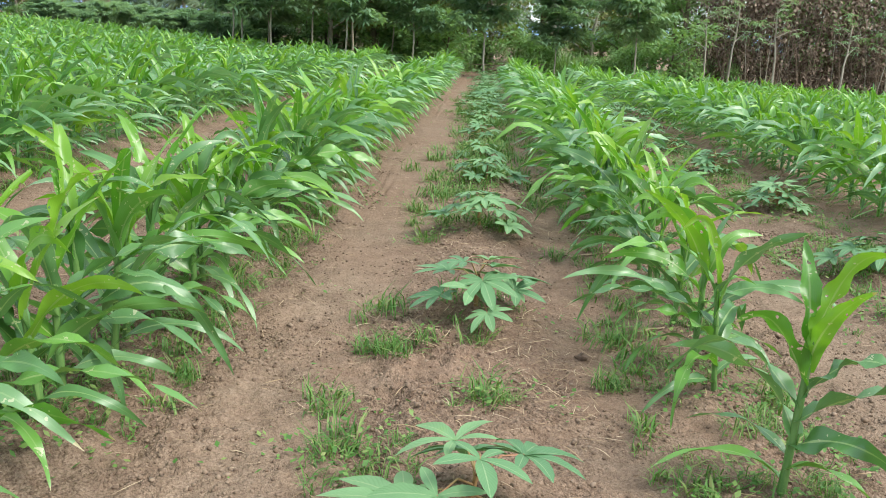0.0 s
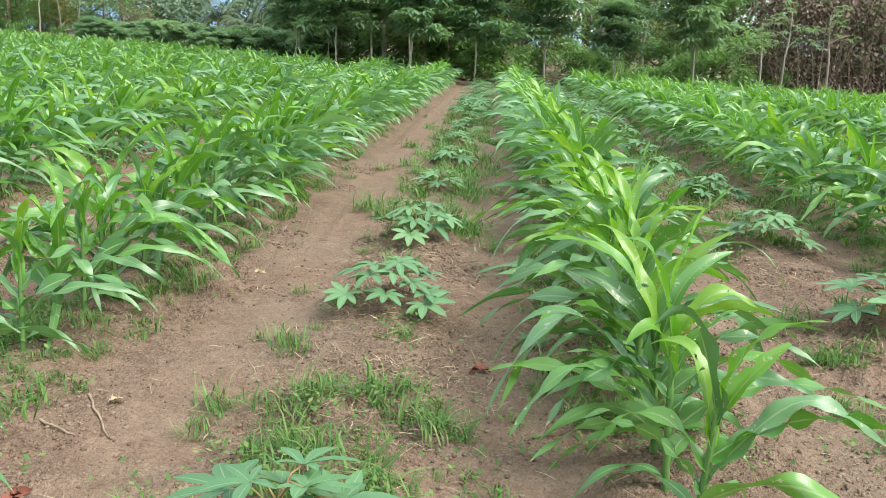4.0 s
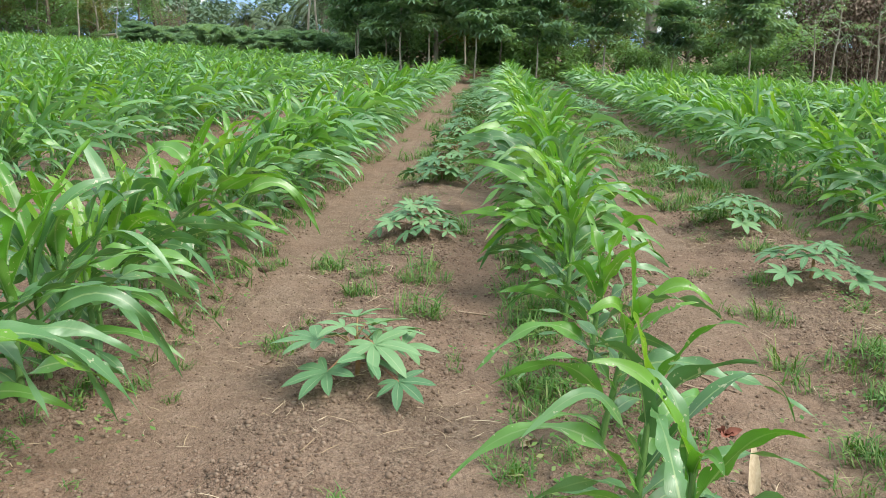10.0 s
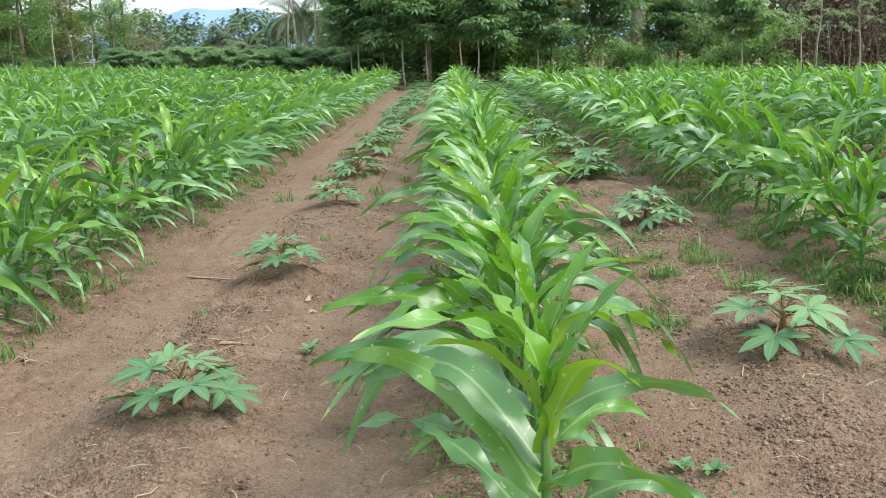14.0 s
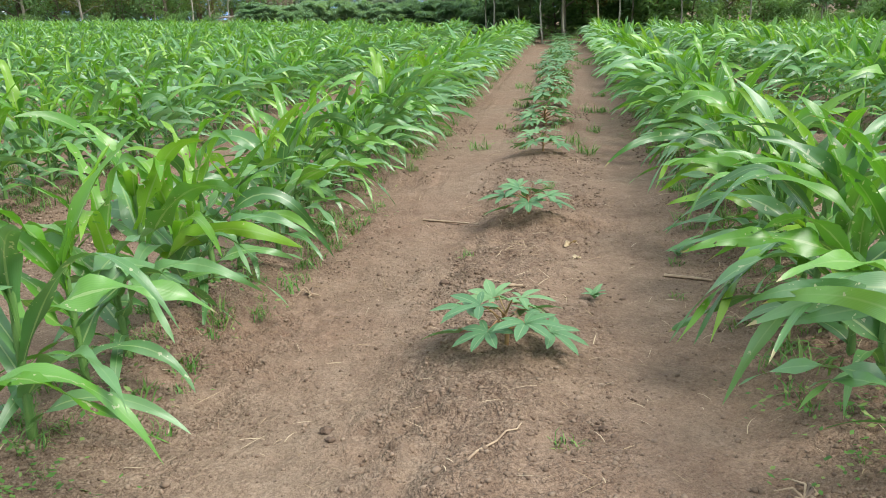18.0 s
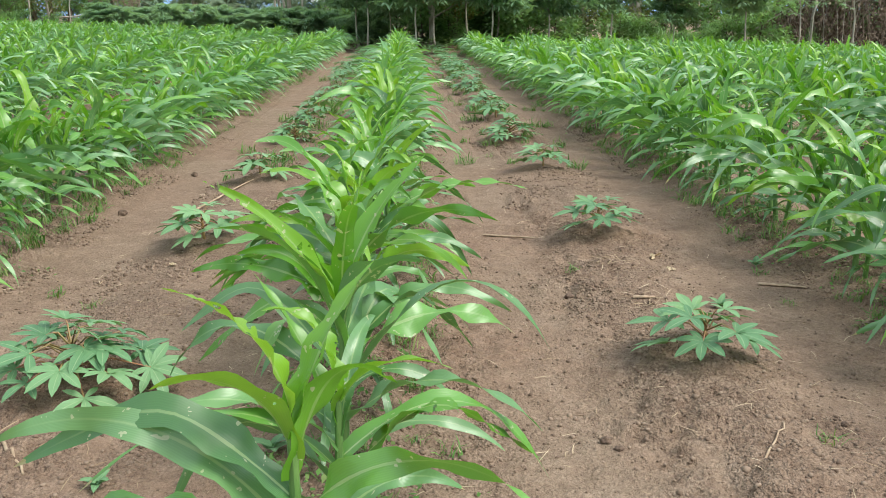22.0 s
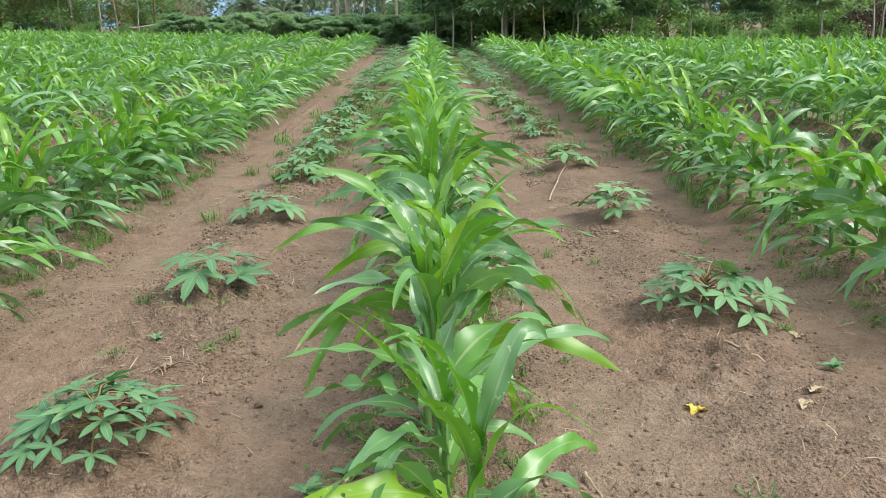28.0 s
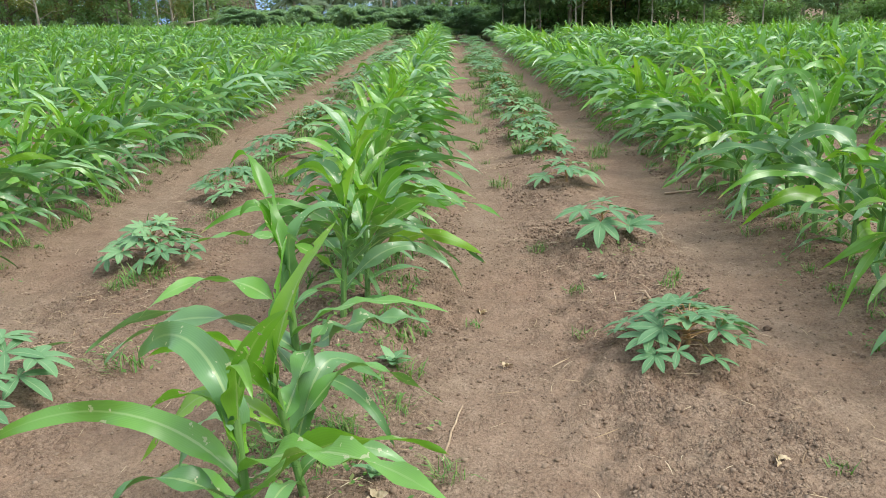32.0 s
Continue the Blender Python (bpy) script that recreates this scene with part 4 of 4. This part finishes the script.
# undergrowth under the trees
n = 420
ux = tr.uniform(-52, 34, n)
uy = np.array([row_end(x) + 2.0 for x in ux]) + tr.uniform(0, 1, n) ** 1.5 * 18
v, f, u = leaf_cloud(tr, np.column_stack([ux, uy, np.array([gz(a, b) for a, b in zip(ux, uy)]) + 0.25]), 70, 1.3, 0.2, 0.25, 0.2)
tagged(new("undergrowth", build_mesh("undergrowth", v, f, TREE_LEAF)), "low green undergrowth beneath the trees", "undergrowth", kind="stuff")

# white trunks that stand out from the shade
for nm, x, y, h, rad, lean in (("pale_tree_trunk", 4.75, 41.5, 7, 0.33, 0.1), ("pale_tree_trunk", 8.2, 43, 6, 0.09, 0.2), ("pale_tree_trunk", 8.9, 43, 6, 0.07, -0.15), ("pale_tree_trunk", 9.6, 43.5, 6, 0.08, -0.5), ("pale_tree_trunk", -14.4, 55, 6, 0.075, 0.3), ("pale_tree_trunk", -13.5, 55, 6, 0.075, -0.4), ("pale_tree_trunk", -12.6, 56, 6, 0.075, 0.1),
                               ("pale_tree_trunk", -36.8, 60, 7, 0.17, 0.05), ("pale_tree_trunk", -10.5, 52, 6, 0.09, 0.15)):
    zs = np.linspace(-0.1, h, 8) + gz(x, y)
    r = np.random.default_rng(int(x * 10 + 900))
    wood = tube(np.column_stack([x + lean * zs * 0.25 + np.cumsum(r.normal(0, 0.03, 8)), y + np.cumsum(r.normal(0, 0.03, 8)), zs]), np.linspace(rad, rad * 0.7, 8), 9)
    ob = new(nm, build_mesh(nm, *wood[:2], BARK))
    tagged(ob, "smooth pale upright tree trunk among dark foliage", "tree trunk", "pale trunks")


# thicket of dry bamboo
def thicket(r, cx, cy, w, n, height):
    ps, twigs = [], []
    for i in range(n):
        x, y = cx + r.uniform(-w, w), cy + r.uniform(-1.5, 1.5)
        h = height * r.uniform(0.5, 1.1)
        a, out = r.uniform(0, 6.28), r.uniform(0.1, 1.1)
        p0, p2 = np.array([x, y, -0.05]), np.array([x + math.cos(a) * out * 1.6, y + math.sin(a) * out, h * 0.8])
        ps.append(tube([p0, (p0 + p2) / 2 + np.array([0, 0, h * 0.12]), p2], [r.uniform(0.012, 0.03), 0.014, 0.006], 4))
        for j in range(9):
            q = p0 + (p2 - p0) * r.uniform(0.1, 1)
            e = q + np.array([r.normal(0, 0.5), r.normal(0, 0.4), r.normal(-0.25, 0.3)])
            twigs.append(tube([q, (q + e) / 2 + np.array([0, 0, 0.06]), e], [0.009, 0.007, 0.004], 3))
    return ps, cat(twigs)


for cx, w in ((12.4, 1.2), (14.6, 1.3), (17.0, 1.4), (19.4, 1.4), (22.0, 1.4)):
    root = empty("dry_bamboo_clump", (cx, 40.2, gz(cx, 40.2)))
    r = np.random.default_rng(int(cx * 10))
    stems, twigs = thicket(r, 0, 0, w, 40, 5.0)
    for st in stems:
        part("stem", st, BARK if r.uniform() < 0.3 else DRY_TWIG, root)
    tagged(part("twig_tangle", twigs, DRY_TWIG, root), kind="stuff")
    tagged(part("withered_foliage", leaf_cloud(r, np.column_stack([r.uniform(-w, w, 90), r.uniform(-1, 1, 90), r.uniform(0.1, 4.8, 90)]), 44, 0.7, 0.2, 0.8, 0.9), DRY_TWIG, root), kind="stuff")
    tagged(root, "tangled clump of brown dry bamboo stems", "bamboo", "dry bamboo thicket")
part_r = np.random.default_rng(8)
root = empty("dead_palm_skirt", (-24.6, 60, gz(-24.6, 60)))
stems, twigs = thicket(part_r, 0, 0, 0.8, 24, 4.3)
for st in stems:
    part("frond", st, DRY_TWIG, root)
tagged(part("leaf_tangle", twigs, DRY_TWIG, root), kind="stuff")
tagged(root, "brown heap of hanging dead palm fronds", "palm", "palms")


# palms
def palm(r, h, fronds, ln):
    root = empty("palm_tree")
    zs = np.linspace(-0.1, h, 6)
    part("trunk", tube(np.column_stack([0.03 * np.maximum(zs, 0) ** 1.5, 0 * zs, zs]), np.linspace(0.17, 0.11, 6), 8), BARK, root)
    top = np.array([0.03 * h ** 1.5, 0, h])
    for i in range(fronds):
        a, th = i * 2.4, r.uniform(0.15, 1.7)
        n = 22
        s = np.linspace(0, 1, n)
        ang = th + 1.5 * s ** 1.3
        x, z = np.cumsum(np.sin(ang)) * ln / n, np.cumsum(np.cos(ang)) * ln / n
        ps = [tube(np.column_stack([x, 0 * x, z]), np.linspace(0.025, 0.006, n), 3)]
        for k in range(1, n):
            for sd in (-1, 1):
                b = blade(0.85 * (1 - 0.6 * s[k]) * ln / 3.2, 0.085, 1.8, 3.0, 1, 3, 1, 0.0, 0, 0, 0, 0.6, 2)
                ps.append(moved(b, rz(sd * 1.15), (x[k], 0, z[k])))
        part("frond", moved(cat(ps), rz(a), top), PALM_LEAF, root)
    return tagged(root, "palm with drooping feathery fronds beyond the field", "palm", "palms")


plant_out(palm(np.random.default_rng(9), 3.9, 30, 3.3), [(-13.9, 60), (-15.4, 66, 0.9), (-11.6, 63, 1.05)], tr, 0.95, 1.05)
plant_out(palm(np.random.default_rng(10), 2.0, 18, 2.4), [(-23.6, 74), (-20.2, 70), (-24.8, 80, 1.2)], tr)

# hazy wood further off, and the hills, with the haze in their colours
far = []
for i in range(26):
    x = -84 + i * 3.2 + tr.normal(0, 0.8)
    cs = np.column_stack([x + tr.normal(0, 2.0, 16), 88 + tr.normal(0, 4, 16), gz(x, 88) + tr.uniform(0.2, tr.uniform(3.6, 5.4), 16)])
    far.append(leaf_cloud(tr, cs, 150, 1.3, 0.5, 0.8))
v, f, u = cat(far)
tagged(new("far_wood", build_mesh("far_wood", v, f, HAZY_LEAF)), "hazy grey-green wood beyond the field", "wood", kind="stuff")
hx = np.linspace(-2600, 2600, 160)
top = 34 + 82 * np.exp(-((hx + 545) / 175) ** 4) + 30 * np.exp(-((hx + 900) / 260) ** 2) + 14 * value_noise(hx / 90, hx * 0 + 0.5, 9) + 4 * value_noise(hx / 22, hx * 0 + 7.5, 9)
hv = np.concatenate([np.column_stack([hx, 0 * hx + 1950, 0 * hx - 5]), np.column_stack([hx, 0 * hx + 2100, top]), np.column_stack([hx, 0 * hx + 2600, 0 * hx - 5])])
i = np.arange(159)
hf = np.concatenate([np.stack([i, i + 1, i + 161, i + 160], 1), np.stack([i + 160, i + 161, i + 321, i + 320], 1)])
tagged(new("backdrop_hills", build_mesh("backdrop_hills", hv, hf, HILL)), "distant wooded hills with blue haze painted in", "hills", kind="structure")


# tall fodder grass at the field's end
for i, (x, y, k) in enumerate([(4.2, 38.6, 1.0), (5.1, 38.2, 1.15), (6.0, 38.8, 0.95), (6.9, 38.4, 0.85), (7.9, 38.9, 0.8), (0.6, 38.3, 0.6), (9.0, 38.6, 0.7)]):
    r = np.random.default_rng(640 + i)
    ps = [moved(blade(k * r.uniform(0.8, 1.6), 0.045, r.uniform(0.05, 0.5), r.uniform(0.9, 2.4), 1.4, 6, 1, 0.0, 0, r.normal(0, 0.4), 0, 0.6, 2.2), rz(r.uniform(0, 6.28)), (r.normal(0, 0.3), r.normal(0, 0.3), 0)) for j in range(150)]
    ob = new("tall_grass", build_mesh("tall_grass", *cat(ps)[:2], TREE_LEAF))
    ob.location = (x, y, gz(x, y))
    tagged(ob, "clump of tall dark green fodder grass", "grass clump", "tall grass clumps")

# earth bank where the middle path ends, and the pile of cut branches
def heap(name, label, cat_, x, y, w, d, h, material, seed):
    n = 26
    g = np.linspace(-1, 1, n)
    A, Bq = np.meshgrid(g, g, indexing="ij")
    rr = np.sqrt(A ** 2 + Bq ** 2)
    z = h * np.clip(1 - rr ** 1.6, -0.1, 1) + 0.25 * h * value_noise(A * 4 + seed, Bq * 4, seed) * np.clip(1 - rr, 0, 1)
    v = np.stack([A * w, Bq * d, z - 0.04], -1).reshape(-1, 3)
    ob = new(name, build_mesh(name, v, strip(n - 1, n - 1)[:, ::-1], material))
    ob.location = (x, y, gz(x, y))
    return tagged(ob, label, cat_)


heap("earth_mound", "low mound of bare red earth at the path's end", "earth", -3.3, 37.5, 2.0, 1.2, 0.35, DARK_RED_EARTH, 3)
root = empty("brushwood_pile", (3.0, 36.4, gz(3.0, 36.4)))
r = np.random.default_rng(14)
for i in range(26):
    a, b = np.array([r.normal(0, 0.5), r.normal(0, 0.3), r.uniform(0, 0.45)]), np.array([r.normal(0, 0.7), r.normal(0, 0.3), r.uniform(0.05, 0.75)])
    part("branch", tube([a, (a + b) / 2 + np.array([0, 0, 0.05]), b], [0.022, 0.018, 0.01], 5), DRY_TWIG, root)
part("dry_leaves", leaf_cloud(r, np.column_stack([r.normal(0, 0.5, 12), r.normal(0, 0.3, 12), r.uniform(0.05, 0.5, 12)]), 30, 0.3, 0.12), DRY_TWIG, root)
tagged(root, "pile of cut dry branches beside the saplings", "brushwood")
for nm, p0, p1, rad in (("leaning_branch", (6.9, 37.5, gz(6.9, 37.5)), (11.0, 38.5, 1.6), 0.04), ("fallen_log", (-29.5, 59, 1.3), (-25.6, 59, 1.75), 0.09)):
    p0, p1 = np.array(p0), np.array(p1)
    piece = tube([p0, p0 * 0.6 + p1 * 0.4 + np.array([0, 0, -0.1]), p1], [rad, rad * 0.8, rad * 0.5], 6)
    ob = new(nm, build_mesh(nm, *piece[:2], BARK))
    tagged(ob, "pale bare branch lying slantwise among shrubs", "branch")


# ---- small things on the soil ----
def rod(name, label, p0, p1, rad, material=None, group="sticks on the soil"):
    (x0, y0), (x1, y1) = p0, p1
    n = 7
    xs, ys = np.linspace(x0, x1, n), np.linspace(y0, y1, n)
    r = np.random.default_rng(int(abs(x0 * 100 + y0 * 10)))
    zs = ground_z(xs, ys)
    zs = np.maximum(np.linspace(zs[0], zs[-1], n), zs) + rad * 0.8
    wob = r.normal(0, rad * 0.7, (n, 2))
    piece = tube(np.column_stack([xs - x0 + wob[:, 0], ys - y0 + wob[:, 1], zs]), np.linspace(rad, rad * 0.6, n), 6)
    ob = new(name, build_mesh(name, *piece[:2], material or STICK))
    ob.location = (x0, y0, 0)
    return tagged(ob, label, "stick", group)


rod("stick", "thin dry stick lying on the soil", (-5.72, 5.05), (-5.36, 4.83), 0.008)
rod("stick", "thin dry stick lying on the soil", (-5.12, 2.13), (-4.97, 2.32), 0.004)
rod("stick", "thin dry stick lying on the soil", (-4.39, 3.95), (-4.2, 3.83), 0.009)
rod("stick", "thin dry stick lying on the soil", (-7.76, 5.46), (-7.44, 6.69), 0.009)
rod("stick", "thin dry stick lying on the soil", (-5.13, 3.61), (-5.05, 3.6), 0.009)
rod("stick", "thin dry stick lying on the soil", (-2.4, 4.42), (-2.25, 4.4), 0.005)
rod("stick", "thin dry stick lying on the soil", (-10.72, 0.95), (-10.65, 1.34), 0.005)
rod("stick", "thin dry stick lying on the soil", (-9.08, 4.75), (-8.82, 4.58), 0.01)
rod("stick", "thin dry stick lying on the soil", (2.46, 6.39), (2.61, 6.34), 0.007)
rod("stick", "thin dry stick lying on the soil", (2.58, 4.98), (2.7, 5.0), 0.006)
rod("stick", "thin dry stick lying on the soil", (-1.55, 3.65), (-1.38, 3.55), 0.005)
rod("stick", "thin dry stick lying on the soil", (-0.5, 4.25), (-0.38, 4.25), 0.005)
rod("stick", "thin dry stick lying on the soil", (-1.49, 3.88), (-1.27, 3.56), 0.005)
rod("stick", "thin dry stick lying on the soil", (-7.46, 2.29), (-7.34, 2.14), 0.006)
rod("stick", "thin dry stick lying on the soil", (-8.21, 1.39), (-8.18, 1.25), 0.006)


def weed_plant(x, y, size, seed, n=6):
    r = np.random.default_rng(seed)
    root = empty("broadleaf_weed", (x, y, gz(x, y)))
    for i in range(n):
        b = blade(size * r.uniform(0.7, 1.2), size * 0.5, r.uniform(0.5, 1.1), r.uniform(1.5, 2.0), 1, 5, 2, 0.3, 0.03, 0, 0, 0.15, 2)
        part("leaf", moved(b, rz(i * 2.4 + r.uniform(-.3, .3)), (0, 0, 0.004 + 0.01 * i * size * 5)), CASSAVA, root)
    return tagged(root, "small broad-leaved green weed seedling", "weed", "weed seedlings")


for i, (x, y, s) in enumerate([(-8.96, 1.37, 0.07), (-6.62, 2.23, 0.075), (-6.6, 1.72, 0.07), (-4.73, 3.58, 0.07), (-7.1, 2.07, 0.06), (0.2, 4.66, 0.1), (-4.3, 4.23, 0.07), (-1.61, 2.62, 0.06), (-3.31, 2.35, 0.06), (-10.91, 1.63, 0.09), (-9.07, 1.28, 0.08), (-9.94, 2.63, 0.05), (-10.92, 0.84, 0.07), (-3.4, 2.39, 0.06)]):
    weed_plant(x, y, s, 500 + i)


def crumpled(name, label, x, y, size, material, seed):
    r = np.random.default_rng(seed)
    ps = [moved(blade(size * r.uniform(0.7, 1.2), size * 0.7, r.uniform(0.5, 1.3), r.uniform(1.6, 2.8), 1, 5, 2, 0.5, 0.12, r.normal(0, 1), 0, 0.3, 2), rz(i * 2.1), (r.normal(0, size * .15), r.normal(0, size * .15), 0.004)) for i in range(4)]
    piece = cat(ps)
    ob = new(name, build_mesh(name, *piece[:2], material))
    ob.location = (x, y, gz(x, y))
    return tagged(ob, label, "dead leaf", "dead leaves on the soil")


husk = blade(0.17, 0.04, 0.5, 0.75, 1, 8, 4, 0.5, 0.03, 0.2, 0.05, 0.55, 3)
ob = new("dry_husk", build_mesh("dry_husk", *moved(husk, rz(1.35))[:2], HUSK))
ob.location = (-1.43, 2.72, gz(-1.43, 2.72) - 0.01)
tagged(ob, "pale dry corn husk standing askew in the soil", "husk")
crumpled("yellow_leaf", "bright yellow crumpled leaf lying on soil", -7.73, 1.80, 0.05, YELLOW, 1)
crumpled("yellow_leaf", "tan crumpled leaf lying on soil", -7.37, 1.73, 0.045, HUSK, 2)
crumpled("red_leaf", "withered reddish leaf on the soil", -1.39, 3.2, 0.06, RED_LEAF, 3)
crumpled("red_leaf", "withered reddish leaf on the soil", -0.03, 4.34, 0.06, RED_LEAF, 4)
crumpled("dry_leaf", "pale curled dry leaf on the soil", -9.71, 0.86, 0.032, HUSK, 5)
crumpled("dry_leaf", "pale curled dry leaf on the soil", -1.9, 2.9, 0.03, HUSK, 6)
for i, (x, y) in enumerate([(-7.48, 4.34), (-8.19, 2.75), (-7.09, 2.43), (-7.28, 1.85), (-10.47, 1.67), (-10.54, 2.34), (-10.91, 0.73), (-4.84, 4.32), (0.3, 3.89), (-1.37, 5.78), (-1.37, 3.83), (-2.11, 2.98), (-4.8, 4.12)]):
    crumpled("dry_leaf", "pale curled dry leaf on the soil", x, y, 0.035 + 0.004 * (i % 4), HUSK, 20 + i)


def dead_root(x, y, size, seed):
    """A pulled-up stump of dry roots."""
    r = np.random.default_rng(seed)
    root = empty("dead_root", (x, y, gz(x, y)))
    for i in range(9):
        a, ln = r.uniform(0, 6.28), size * r.uniform(0.5, 1.2)
        mid = np.array([math.cos(a) * ln * 0.5, math.sin(a) * ln * 0.5, size * r.uniform(0.1, 0.45)])
        end = np.array([math.cos(a + 0.5) * ln, math.sin(a + 0.5) * ln, size * r.uniform(0.0, 0.3)])
        part("strand", tube([(0, 0, 0.01), mid, end], [0.006, 0.004, 0.002], 5), STICK if i % 3 else DRY_TWIG, root)
    return tagged(root, "tangle of dry pulled-up roots on the soil", "root", "dead roots")


for i, (x, y, k) in enumerate([(-6.0, 3.6, 0.08), (-4.17, 3.33, 0.07), (-4.25, 2.05, 0.1), (-8.64, 2.07, 0.09), (-9.77, 2.28, 0.08)]):
    dead_root(x, y, k, 700 + i)


def earth_clod(x, y, size, seed):
    r = np.random.default_rng(seed)
    v = SPHERE_V * (1 + 0.7 * value_noise(SPHERE_V[:, 0] * 2.1 + seed, SPHERE_V[:, 1] * 2.1 + SPHERE_V[:, 2] * 1.7, seed)[:, None] + r.uniform(-0.09, 0.09, (len(SPHERE_V), 1)))
    ob = new("earth_clod", build_mesh("earth_clod", v * np.array([1, r.uniform(0.7, 1), 0.7]) * size, SPHERE_F, CLOD_DARK))
    ob.location = (x, y, gz(x, y) + size * 0.3)
    return tagged(ob, "rough dark lump of earth on the soil", "clod", "earth clods")


bm = bmesh.new()
bmesh.ops.create_icosphere(bm, subdivisions=3, radius=1)
bm.verts.ensure_lookup_table()
SPHERE_V = np.array([p.co[:] for p in bm.verts])
SPHERE_F = np.array([[q.index for q in fc.verts] for fc in bm.faces])
bm.free()
for i, (x, y, k) in enumerate([(-5.57, 2.3, 0.03), (-5.54, 2.24, 0.02), (-4.74, 2.38, 0.018), (-5.41, 3.77, 0.028), (-5.32, 4.1, 0.026), (-8.06, 7.33, 0.045), (-7.23, 3.86, 0.022), (-6.9, 3.53, 0.022), (-8.21, 5.8, 0.045),
                               (-9.35, 1.95, 0.025), (-3.53, 4.97, 0.04), (-2.13, 2.53, 0.025), (-3.79, 6.62, 0.045), (2.32, 4.71, 0.035), (-9.4, 2.02, 0.018), (-5.07, 3.55, 0.022)]):
    earth_clod(x, y, k * 0.75, 800 + i)
